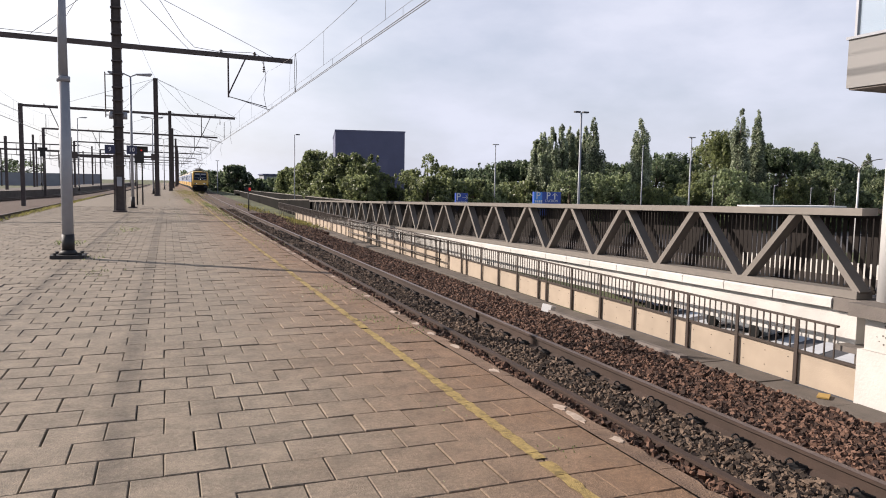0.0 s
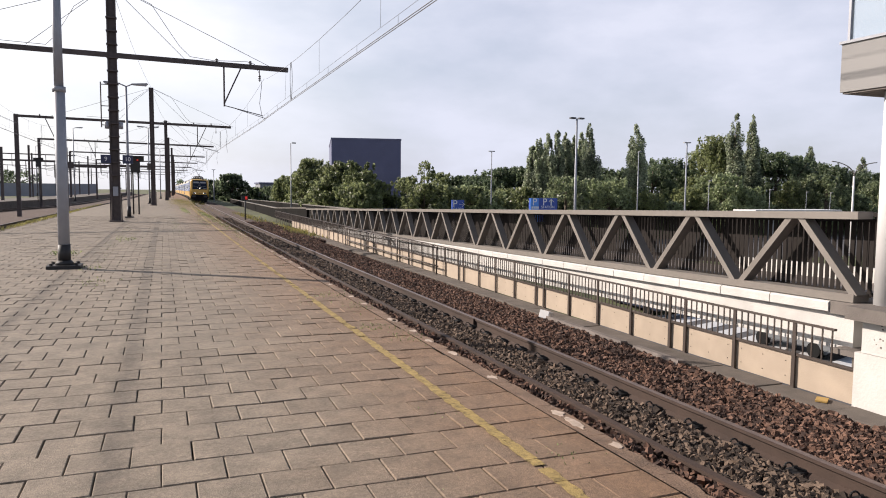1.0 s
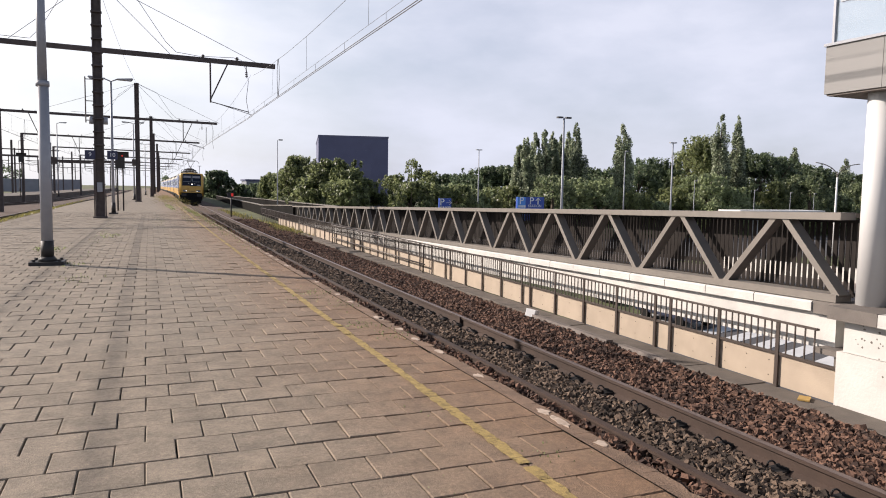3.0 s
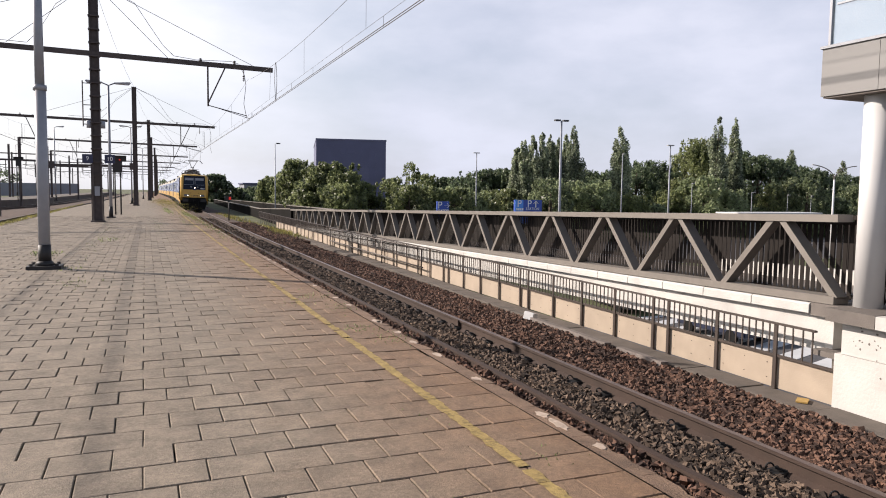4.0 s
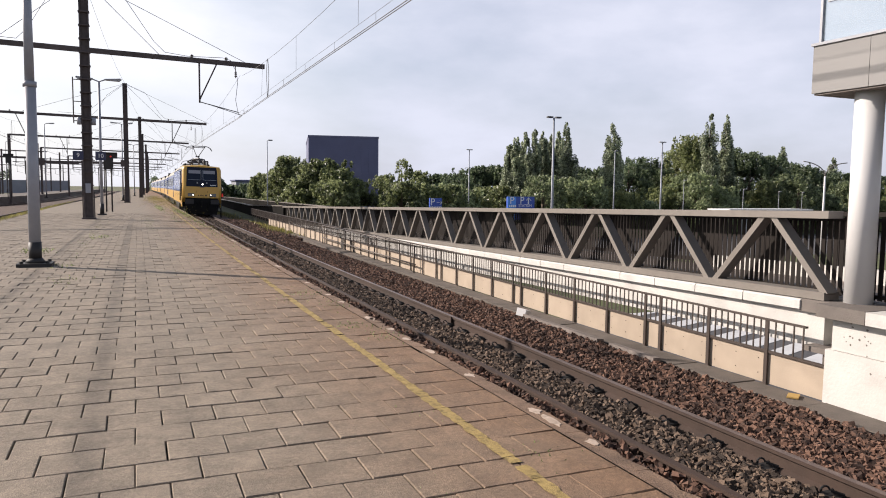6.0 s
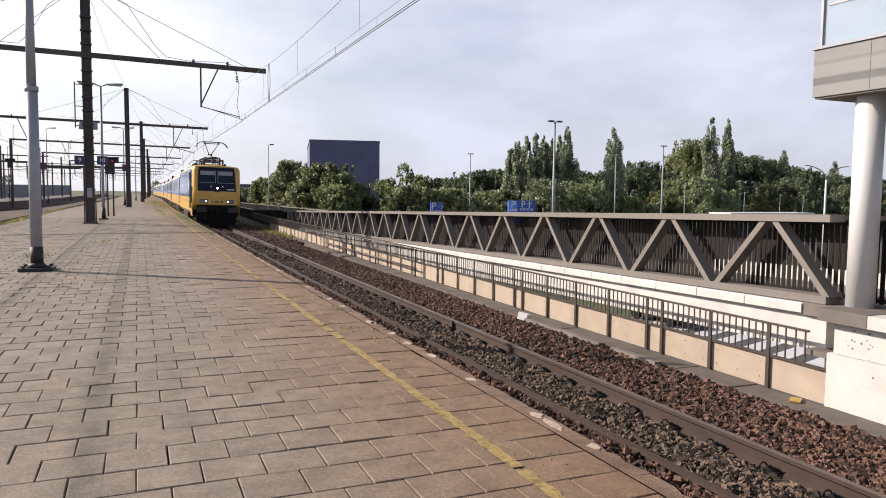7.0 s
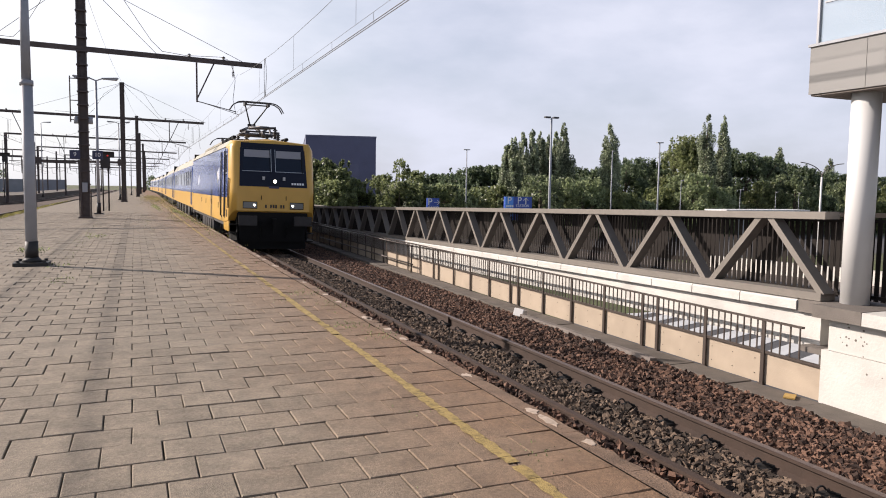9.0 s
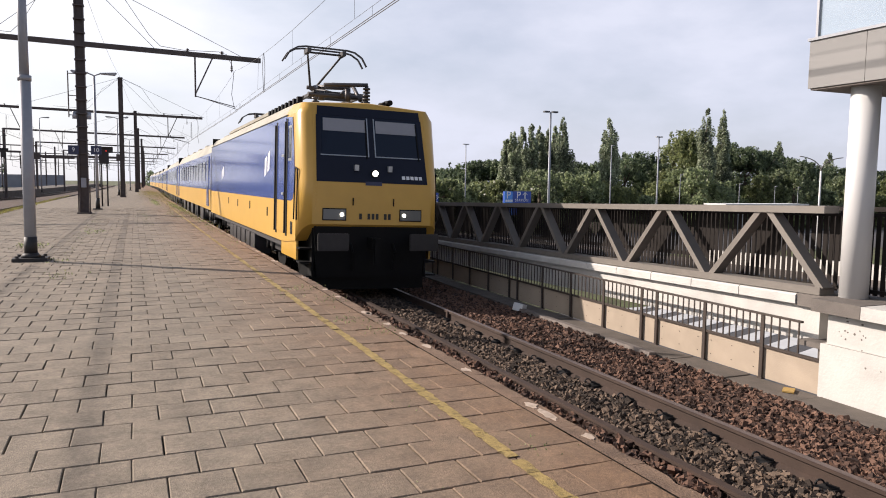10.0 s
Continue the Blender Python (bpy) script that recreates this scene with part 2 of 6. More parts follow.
# leaves let some light through
for leaf_name in ("leaf_a", "leaf_p", "leaf_b", "leaf_c", "leaf_y", "grass"):
    nt = M[leaf_name].node_tree
    pb = nt.nodes["Principled BSDF"]
    tr_ = nt.nodes.new("ShaderNodeBsdfTranslucent")
    mx_ = nt.nodes.new("ShaderNodeMixShader")
    mx_.inputs[0].default_value = 0.5
    pb.inputs["Roughness"].default_value = 0.42
    pb.inputs["Specular IOR Level"].default_value = 0.55
    gain = nt.nodes.new("ShaderNodeVectorMath")
    gain.operation = "MULTIPLY"
    gain.inputs[1].default_value = (1.55, 1.55, 1.75)
    nt.links.new(pb.inputs["Base Color"].links[0].from_socket, gain.inputs[0])
    nt.links.new(gain.outputs[0], tr_.inputs["Color"])
    nt.links.new(pb.outputs[0], mx_.inputs[1])
    nt.links.new(tr_.outputs[0], mx_.inputs[2])
    nt.links.new(mx_.outputs[0], nt.nodes["Material Output"].inputs["Surface"])


def glass_mat(name, color, rough=0.08, alpha=1.0, spec=0.5):
    m = bpy.data.materials.new(name)
    m.use_nodes = True
    b = m.node_tree.nodes["Principled BSDF"]
    b.inputs["Base Color"].default_value = (*color, 1)
    b.inputs["Roughness"].default_value = rough
    b.inputs["Specular IOR Level"].default_value = spec
    b.inputs["Alpha"].default_value = alpha
    return m


M["pane"] = glass_mat("pane", (0.40, 0.50, 0.54), 0.05, 0.2)
M["train_glass"] = glass_mat("train_glass", (0.010, 0.014, 0.026), 0.06, 1.0, 0.35)
M["train_yellow"] = mat("train_yellow", (0.58, 0.34, 0.065), 0.30, var=0.06, scale=3, stain=0.05)
M["train_blue"] = mat("train_blue", (0.065, 0.10, 0.29), 0.12, var=0.08, scale=2, spec=0.9)
M["train_grey"] = mat("train_grey", (0.36, 0.335, 0.28), 0.55, var=0.15, scale=4, stain=0.2)
M["train_roof"] = mat("train_roof", (0.28, 0.255, 0.20), 0.6, var=0.2, scale=4, stain=0.3)
M["train_black"] = mat("train_black", (0.005, 0.005, 0.005), 0.7, var=0.3, scale=6, spec=0.2)
M["train_front"] = mat("train_front", (0.010, 0.013, 0.026), 0.45, var=0.1, spec=0.2)
M["train_blind"] = mat("train_blind", (0.27, 0.27, 0.29), 0.7, var=0.05)
M["train_silver"] = mat("train_silver", (0.36, 0.37, 0.38), 0.35, 0.6, var=0.1)
M["panto_metal"] = mat("panto_metal", (0.07, 0.065, 0.065), 0.5, 0.5, var=0.2)
M["headlight"] = mat("headlight", (1.0, 0.93, 0.80), 0.3, emit=4.5)
M["lamp_lens"] = glass_mat("lamp_lens", (0.15, 0.15, 0.14), 0.12)
M["dark_print"] = mat("dark_print", (0.03, 0.028, 0.025), 0.6, var=0.1)
M["car_paint_a"] = mat("car_paint_a", (0.02, 0.025, 0.05), 0.3, var=0.05)
M["car_paint_b"] = mat("car_paint_b", (0.20, 0.21, 0.22), 0.3, 0.4, var=0.05)
M["car_paint_c"] = mat("car_paint_c", (0.02, 0.02, 0.022), 0.3, var=0.05)
M["car_paint_d"] = mat("car_paint_d", (0.33, 0.035, 0.025), 0.35, var=0.05)


# ---- building helpers ----
def bend(y):
    """How far the line has curved to the right at y metres along it."""
    if y <= 0:
        return 0.0
    if y <= 110:
        return y * y / 9338.0
    # the curve eases out into a straight
    u = min(y, 150.0) - 110.0
    return 1.296 + 0.02356 * u - 0.0002445 * u * u + 0.004 * max(0.0, y - 150.0)


def veer(y):
    """The outer track and its platform draw away to the left on the near side."""
    return bend(y) - 0.11 * max(0.0, 105.0 - y)


def box(bm, x0, x1, y0, y1, z0, z1, m=None):
    vs = [bm.verts.new(m @ Vector(p) if m else p) for p in ((x0, y0, z0), (x1, y0, z0), (x1, y1, z0), (x0, y1, z0),
                                                            (x0, y0, z1), (x1, y0, z1), (x1, y1, z1), (x0, y1, z1))]
    for f in ((0, 3, 2, 1), (4, 5, 6, 7), (0, 1, 5, 4), (1, 2, 6, 5), (2, 3, 7, 6), (3, 0, 4, 7)):
        bm.faces.new([vs[i] for i in f])


def tube(bm, a, b, r0, r1=None, n=8, caps=True):
    a, b = Vector(a), Vector(b)
    r1 = r0 if r1 is None else r1
    q = (b - a).to_track_quat("Z", "Y")
    rings = []
    for c, r in ((a, r0), (b, r1)):
        rings.append([bm.verts.new(c + q @ Vector((r * math.cos(2 * math.pi * i / n), r * math.sin(2 * math.pi * i / n), 0))) for i in range(n)])
    for i in range(n):
        f = bm.faces.new((rings[0][i], rings[0][(i + 1) % n], rings[1][(i + 1) % n], rings[1][i]))
        f.smooth = n > 6
    if caps:
        bm.faces.new(rings[0][::-1])
        bm.faces.new(rings[1])


def bar(bm, a, b, w, h, up=(0, 0, 1)):
    """A square bar from a to b, w wide and h deep."""
    a, b = Vector(a), Vector(b)
    d = (b - a).normalized()
    s = d.cross(Vector(up))
    s = s.normalized() if s.length > 1e-4 else Vector((1, 0, 0))
    u = s.cross(d).normalized()
    vs = [bm.verts.new(c + s * i * w / 2 + u * j * h / 2) for c in (a, b) for i, j in ((-1, -1), (1, -1), (1, 1), (-1, 1))]
    for f in ((0, 1, 2, 3), (7, 6, 5, 4), (0, 4, 5, 1), (1, 5, 6, 2), (2, 6, 7, 3), (3, 7, 4, 0)):
        bm.faces.new([vs[i] for i in f])


def sweep(bm, profile, ys, dx=None, dz=None, closed=True):
    """A profile of (x, z) drawn along the line's curve through the stations ys."""
    dx = dx or bend
    rings = [[bm.verts.new((x + dx(y), y, z + (dz(y) if dz else 0))) for x, z in profile] for y in ys]
    n = len(profile)
    for r0, r1 in zip(rings, rings[1:]):
        for i in range(n if closed else n - 1):
            j = (i + 1) % n
            bm.faces.new((r0[i], r0[j], r1[j], r1[i]))
    if closed:
        bm.faces.new(rings[0][::-1])
        bm.faces.new(rings[-1])


def plate(bm, pts, depth):
    """A flat plate from its outline, drawn back by the vector depth."""
    d = Vector(depth)
    a = [bm.verts.new(p) for p in pts]
    b = [bm.verts.new(Vector(p) + d) for p in pts]
    bm.faces.new(a)
    bm.faces.new(b[::-1])
    n = len(pts)
    for i in range(n):
        bm.faces.new((a[i], b[i], b[(i + 1) % n], a[(i + 1) % n]))


def done(bm, smooth=False):
    bmesh.ops.recalc_face_normals(bm, faces=bm.faces)
    if smooth:
        for f in bm.faces:
            f.smooth = True
    me = bpy.data.meshes.new("mesh")
    bm.to_mesh(me)
    bm.free()
    return me


def mesh_ob(name, bm, material, label="", category="", group="", kind="", at=None):
    me = done(bm)
    me.materials.append(M[material])
    ob = new(name, me)
    if at is not None:
        ob.matrix_basis = at
    return tagged(ob, label, category, group, kind)


def part(name, bm, material, parent, label="", smooth=False):
    me = done(bm, smooth)
    me.materials.append(M[material])
    ob = new(name, me)
    ob.parent = parent
    return tagged(ob, label)


def thing(name, label, category, group="", at=None, kind=""):
    ob = new(name)
    if at is not None:
        ob.matrix_basis = at
    return tagged(ob, label, category, group, kind)


def piece(name, me, parent, m):
    ob = new(name, me)
    ob.parent = parent
    ob.matrix_basis = m
    return ob


def steps(a, b, n):
    return [a + (b - a) * i / n for i in range(n + 1)]


def text_mesh(words, size, depth=0.004):
    """Lettering in the built-in font, as a mesh that lies in x and y."""
    cu = bpy.data.curves.new("letters", "FONT")
    cu.body, cu.size, cu.extrude, cu.align_x, cu.align_y = words, size, depth, "CENTER", "CENTER"
    ob = new("letters", cu)
    dg = bpy.context.evaluated_depsgraph_get()
    me = bpy.data.meshes.new_from_object(ob.evaluated_get(dg))
    bpy.data.objects.remove(ob)
    return me


def letters(name, words, size, material, parent, m, label=""):
    me = text_mesh(words, size)
    me.materials.clear()
    me.materials.append(M[material])
    ob = new(name, me)
    ob.parent, ob.matrix_basis = parent, m
    return tagged(ob, label)


RAIL = -0.73
BED = -0.90
TRACK = 4.163
EDGE = 2.40
YS_LONG = [-12, -6, 0, 5, 10, 15, 20, 26, 33, 41, 50, 60, 72, 85, 100, 120, 145, 175, 210, 250, 300, 360]

# ---- ground, platform, track bed ----
def strip_mesh(x0, x1, z, ys, thick=0.3):
    bm = bmesh.new()
    sweep(bm, [(x0, z - thick), (x1, z - thick), (x1, z), (x0, z)], ys)
    return bm


bm = bmesh.new()
# One sheet: the railway bank, the slope behind the ramp, and the low car park out to the horizon.
xs = [-3000, -300, -60, -20, 6.9, 8.3, 9.5, 12.0, 16, 30, 60, 120, 300, 3000]
ys = [-400, -60, -20, 0, 10, 20, 30, 40, 55, 75, 110, 160, 260, 500, 3000]


def ground_z(x, y):
    low = -5.0
    hi = -1.15
    if x <= 7.0 + bend(min(y, 300)):
        return hi
    if y < 34:
        return low
    k = min(max((x - 9.5 - bend(min(y, 300))) / 14, 0), 1)
    return hi + (low - hi) * k * min((y - 34) / 12, 1) ** 0.5 if x > 9 else hi


rows_g = []
for y in ys:
    rows_g.append([bm.verts.new((x + (bend(min(y, 300)) if abs(x) < 20 else 0), y, ground_z(x, y))) for x in xs])
for r0, r1 in zip(rows_g, rows_g[1:]):
    for i in range(len(xs) - 1):
        bm.faces.new((r0[i], r0[i + 1], r1[i + 1], r1[i]))
mesh_ob("ground", bm, "soil", "grassy earth and gravel round the railway", "ground", kind="structure")

bm = bmesh.new()
box(bm, 9.6, 110, -30, 82, -5.3, -4.95)
road = mesh_ob("road", bm, "asphalt", "dark asphalt road and car park below the railway", "road", kind="structure")

bm = strip_mesh(-32.0, 7.2, -1.0, YS_LONG, 0.4)
sweep(bm, [(2.30, BED - 0.12), (5.6, BED - 0.02), (6.3, BED - 0.06), (6.4, -1.1), (2.30, -1.1)], YS_LONG)
sweep(bm, [(2.41, RAIL - 0.085), (3.85, RAIL - 0.085), (3.87, -1.1), (2.41, -1.1)], YS_LONG)
sweep(bm, [(-31.0, BED - 0.02), (-5.35, BED - 0.02), (-5.35, -1.1), (-31.0, -1.1)], YS_LONG)
mesh_ob("track_bed", bm, "bed", "rust-brown ballast bed under the tracks", "track bed", kind="structure")

# The platform: a slab with its paving on top.
PAVE = 0.305


bm = strip_mesh(-5.15, 2.36, -0.045, YS_LONG, 0.9)
platform = mesh_ob("platform", bm, "joint", "railway platform paved with worn concrete slabs", "platform", kind="structure")
bm = strip_mesh(-5.15, 2.36, 0.0, [y for y in YS_LONG if y >= 41], 0.04)
part("far_paving", bm, "paver_far", platform, "worn grey-brown paving")


# ---- rails ----
def rail_profile(x, z, s=1.0):
    p = [(-0.036, 0), (0.036, 0), (0.036, -0.03), (0.011, -0.047), (0.010, -0.13), (0.07, -0.157), (0.07, -0.172),
         (-0.07, -0.172), (-0.07, -0.157), (-0.010, -0.13), (-0.011, -0.047), (-0.036, -0.03)]
    return [(x + a * s, z + b * s) for a, b in p]


def make_track(centre, label, guard=False, clips=False, ys=YS_LONG, dx=bend):
    tr = thing("railway_track", label, "track", "tracks")
    for s in (-0.7525, 0.7525):
        bm = bmesh.new()
        sweep(bm, rail_profile(centre + s, RAIL), ys, dx)
        ra = part("rail", bm, "rail_rust", tr, "rust-brown steel rail")
        bm = bmesh.new()
        sweep(bm, [(centre + s - 0.032, RAIL + 0.001), (centre + s + 0.032, RAIL + 0.001), (centre + s + 0.022, RAIL + 0.005), (centre + s - 0.022, RAIL + 0.005)], ys, dx)
        part("rail_head", bm, "rail_top", ra, "worn bright running surface")
        if clips and s > 0:
            bm = bmesh.new()
            y = 11.05
            box(bm, centre + s - 0.05, centre + s + 0.05, y - 0.03, y + 0.03, RAIL - 0.15, RAIL + 0.002)
            part("rail_joint", bm, "rail_rust", ra, "welded joint collar")
    if guard:
        bm = bmesh.new()
        sweep(bm, rail_profile(3.90, RAIL), ys)
        part("guard_rail", bm, "rail_rust", tr, "brown guard rail half sunk in ballast")
    me = None
    bm = bmesh.new()
    box(bm, -1.25, 1.25, -0.13, 0.13, -0.2, 0)
    me = done(bm)
    me.materials.append(M["sleeper"])
    y = -3.0
    while y < 42:
        piece("sleeper", me, tr, pose(centre + dx(y), y, RAIL - 0.165))
        y += 0.61
    return tr


near_track = make_track(TRACK, "railway track with rusty rails on brown ballast", True, True)
make_track(-8.15, "railway track along the platform's other side")
make_track(-13.0, "railway track beyond the neighbouring one", dx=veer)


def clip_mesh():
    """A curled spring clip on its base plate."""
    bm = bmesh.new()
    pts = [Vector((-0.07 + 0.032 * math.cos(a) * (1 - a / 14), 0.0 + 0.010 * a, 0.040 + 0.032 * math.sin(a) * (1 - a / 14))) for a in [0.5 * i for i in range(12)]]
    for a, b in zip(pts, pts[1:]):
        tube(bm, a, b, 0.008, n=6, caps=False)
    tube(bm, (-0.03, 0.0, 0.03), (0.06, 0.05, 0.005), 0.012, n=5)
    tube(bm, (-0.03, 0.0, 0.03), (0.05, -0.06, 0.005), 0.012, n=5)
    box(bm, -0.14, 0.06, -0.07, 0.07, -0.06, 0.0)
    return done(bm)


me = clip_mesh()
me.materials.append(M["iron_black"])
y = -3.0
while y < 34:
    piece("rail_clip", me, near_track, pose(TRACK + 0.7525 - 0.09 + bend(y), y, RAIL - 0.125))
    y += 0.61


# ---- ballast stones ----
def stones(name, x0, x1, y0, y1, z, size, count, material, seed, label, zslope=0.0, skip=()):
    rng = np.random.default_rng(seed)
    base = np.array([(-1, -1, -1), (1, -1, -1), (1, 1, -1), (-1, 1, -1), (-1, -1, 1), (1, -1, 1), (1, 1, 1), (-1, 1, 1)]) * 0.72
    fac = np.array([(0, 2, 1), (0, 3, 2), (4, 5, 6), (4, 6, 7), (0, 1, 5), (0, 5, 4), (1, 2, 6), (1, 6, 5), (2, 3, 7), (2, 7, 6), (3, 0, 4), (3, 4, 7)])
    x, y = rng.uniform(x0, x1, count), y0 + (y1 - y0) * rng.uniform(0, 1, count) ** 1.5
    keep = np.ones(count, bool)
    for a, b in skip:
        keep &= (x < a) | (x > b)
    x, y = x[keep], y[keep]
    n = len(x)
    q, _ = np.linalg.qr(rng.normal(size=(n, 3, 3)))
    s = size * rng.uniform(0.45, 1.45, (n, 1, 1)) * rng.uniform(0.45, 1.1, (n, 1, 3))
    v = (base[None] * rng.uniform(0.45, 1.3, (n, 8, 3)) * s) @ q
    v[:, :, 0] += (x + np.maximum(y, 0) ** 2 / 9338)[:, None]
    v[:, :, 1] += y[:, None]
    v[:, :, 2] += (z + rng.uniform(-0.4, 0.75, n) * size + zslope * (x - x0))[:, None]
    me = bpy.data.meshes.new("stones")
    me.from_pydata(v.reshape(-1, 3), [], (fac[None] + 8 * np.arange(n)[:, None, None]).reshape(-1, 3))
    me.materials.append(M[material])
    return tagged(new(name, me), label, "ballast", kind="stuff")


stones("ballast", 3.95, 4.74, 1.2, 26, BED + 0.035, 0.033, 22000, "ballast_grey", 3, "grey-brown crushed stone between the rails")
stones("ballast", 2.45, 3.855, 1.2, 26, RAIL - 0.055, 0.033, 16500, "ballast_brown", 5, "brown crushed stone heaped beside the platform")
stones("ballast", 3.95, 4.74, 25.5, 60, BED + 0.035, 0.045, 5500, "ballast_grey", 13, "grey-brown crushed stone farther along between the rails")
stones("ballast", 2.45, 3.855, 25.5, 60, RAIL - 0.055, 0.045, 6000, "ballast_brown", 15, "brown crushed stone farther along beside the platform")
stones("ballast", 5.05, 6.75, 32, 52, BED + 0.05, 0.055, 6000, "ballast_brown", 8, "brown crushed stone on the bank beyond the fence", -0.02)
stones("ballast", 5.03, 6.42, 1.2, 32, BED + 0.06, 0.033, 38000, "ballast_brown", 4, "rust-brown crushed stone beside the far rail", -0.02)


# ---- cable trough, kerb and fence ----
def fx(y):
    """The fence's line."""
    return 6.84 + 0.012 * y + bend(y) * 0.7


ys_f = [0, 6, 12, 18, 24, 30, 36, 40]
bm = bmesh.new()
sweep(bm, [(-0.46, -1.1), (-0.02, -1.1), (-0.02, -0.89), (-0.46, -0.89)], ys_f, fx)
trough = mesh_ob("cable_trough", bm, "concrete_grey", "grey concrete cable trough with slab lids beside ballast", "cable trough", kind="structure")
bm = bmesh.new()
box(bm, -0.21, 0.21, -0.485, 0.485, -0.02, 0.02)
bmesh.ops.bevel(bm, geom=bm.edges[:], offset=0.006, segments=1, affect="EDGES")
lid = done(bm)
lid.materials.append(M["concrete_grey"])
for i in range(36):
    y = 1.0 + i * 0.985
    piece("lid", lid, trough, pose(fx(y) - 0.24 + random.uniform(-0.008, 0.008), y, -0.872 + random.uniform(-0.006, 0.006), random.uniform(-0.6, 0.6), random.uniform(-0.8, 0.8), random.uniform(-0.6, 0.6)))
for a, b in ((7.6, 8.6), (8.9, 11.2)):
    bm = bmesh.new()
    sweep(bm, [(-0.66, -1.0), (-0.50, -1.0), (-0.50, -0.80), (-0.62, -0.79)], [a, (a + b) / 2, b], fx)
    mesh_ob("kerb_stone", bm, "sleeper", "pale concrete kerb half buried in ballast", "kerb", "kerbs by the trough")
bm = bmesh.new()
box(bm, -0.08, 0.08, -0.1, 0.1, -0.07, 0.07)
bmesh.ops.bevel(bm, geom=bm.edges[:], offset=0.008, segments=1, affect="EDGES")
mesh_ob("concrete_block", bm, "col_white", "small white block lying on the ballast", "block", at=pose(6.42, 11.3, -0.79, 8, 12, 30))
bm = bmesh.new()
box(bm, -0.09, 0.09, -0.06, 0.06, -0.008, 0.008)
mesh_ob("marker_plate", bm, "ochre", "small ochre plate lying on the trough lid", "plate", at=pose(6.72, 5.72, -0.838, 0, 0, 35))

fence = thing("fence", "brown metal fence with tan panels and upright bars", "fence", kind="structure")
F_TOP, F_MID = -0.095, -0.475
post_me = bmesh.new()
box(post_me, -0.010, 0.010, -0.025, 0.025, -0.87, F_TOP)
box(post_me, -0.04, 0.04, -0.04, 0.04, -0.87, -0.855)
post_me = done(post_me)
post_me.materials.append(M["fence_metal"])
bar_me = bmesh.new()
box(bar_me, -0.006, 0.006, -0.008, 0.008, F_MID + 0.01, F_TOP - 0.002)
bar_me = done(bar_me)
bar_me.materials.append(M["fence_metal"])
bolt_me = bmesh.new()
tube(bolt_me, (-0.006, 0, 0), (0, 0, 0), 0.006, n=6)
bolt_me = done(bolt_me)
bolt_me.materials.append(M["fence_metal"])
panel_me = bmesh.new()
box(panel_me, 0.03, 0.05, 0.006, 0.955, -0.86, F_MID)
panel_me = done(panel_me)
panel_me.materials.append(M["panel_tan"])
gap_me = bmesh.new()
box(gap_me, 0.03, 0.05, 0.006, 0.335, -0.86, F_MID)
gap_me = done(gap_me)
gap_me.materials.append(M["panel_tan"])
FENCE_ANGLE = -0.72
nbars = 0
rest = bmesh.new()
for mod in range(-1, 11):
    y0 = 8.575 + 4.2 * mod
    for k in range(5):
        y = y0 + 0.965 * k
        if y < 5.95 or y > 53:
            continue
        piece("post", post_me, fence, pose(fx(y), y, 0))
        if k == 4:
            # the short gap between two modules
            if y < 45:
                piece("panel", gap_me, fence, pose(fx(y), y, 0, 0, 0, FENCE_ANGLE))
            for j in (1, 2):
                piece("bar", bar_me, fence, pose(fx(y) + 0.012, y + 0.115 * j, 0))
            continue
        if y < 45:
            piece("panel", panel_me, fence, pose(fx(y), y, 0, 0, 0, FENCE_ANGLE))
        for j in range(1, 9):
            yy = y + 0.965 * j / 9
            if yy < 20:
                piece("bar", bar_me, fence, pose(fx(yy) + 0.012, yy, 0))
            else:
                box(rest, fx(yy), fx(yy) + 0.014, yy - 0.011, yy + 0.011, F_MID + 0.01, F_TOP - 0.002)
        if y < 14:
            for by in (0.14, 0.5, 0.86):
                for bz in (-0.58, -0.76):
                    piece("bolt", bolt_me, fence, pose(fx(y + by) + 0.03, y + by, bz))
bm = bmesh.new()
box(bm, 0.03, 0.05, 5.50, 6.30, -0.86, F_MID, Matrix.Translation((fx(5.8), 0, 0)))
part("panel", bm, "panel_tan", fence)
for yy in (5.80, 5.93, 6.07, 6.19):
    piece("bar", bar_me, fence, pose(fx(yy) + 0.012, yy, 0))
tagged(part("far_bars", rest, "fence_metal", fence), kind="stuff")
bm = bmesh.new()
sweep(bm, [(-0.022, F_TOP), (0.022, F_TOP), (0.022, F_TOP + 0.022), (-0.022, F_TOP + 0.022)], [5.75, 12, 18, 24, 30, 36, 42, 48, 53], fx)
part("handrail", bm, "fence_metal", fence)
bm = bmesh.new()
sweep(bm, [(0.0, F_MID - 0.01), (0.03, F_MID - 0.01), (0.03, F_MID + 0.02), (0.0, F_MID + 0.02)], [5.4, 12, 18, 24, 30, 36, 42, 48, 53], fx)
part("bottom_rail", bm, "fence_metal", fence)
# a low pipe rail before the fence
pipe = thing("pipe_rail", "dark steel pipe rail standing before the fence", "rail")
for z, a, b in ((-0.12, 18.2, 29.5), (-0.62, 18.2, 29.5)):
    bm = bmesh.new()
    tube(bm, (fx(a) - 0.12, a, z), (fx(b) - 0.12, b, z), 0.022, n=8)
    part("pipe", bm, "fence_metal", pipe)
for y in (18.3, 22.0, 25.7, 29.4):
    bm = bmesh.new()
    tube(bm, (fx(y) - 0.12, y, -0.88), (fx(y) - 0.12, y, -0.10), 0.022, n=8)
    part("pipe_post", bm, "fence_metal", pipe)


# ---- the footbridge with its truss parapet ----
def tx(y):
    return 7.20 + 0.041 * (y - 5.7)


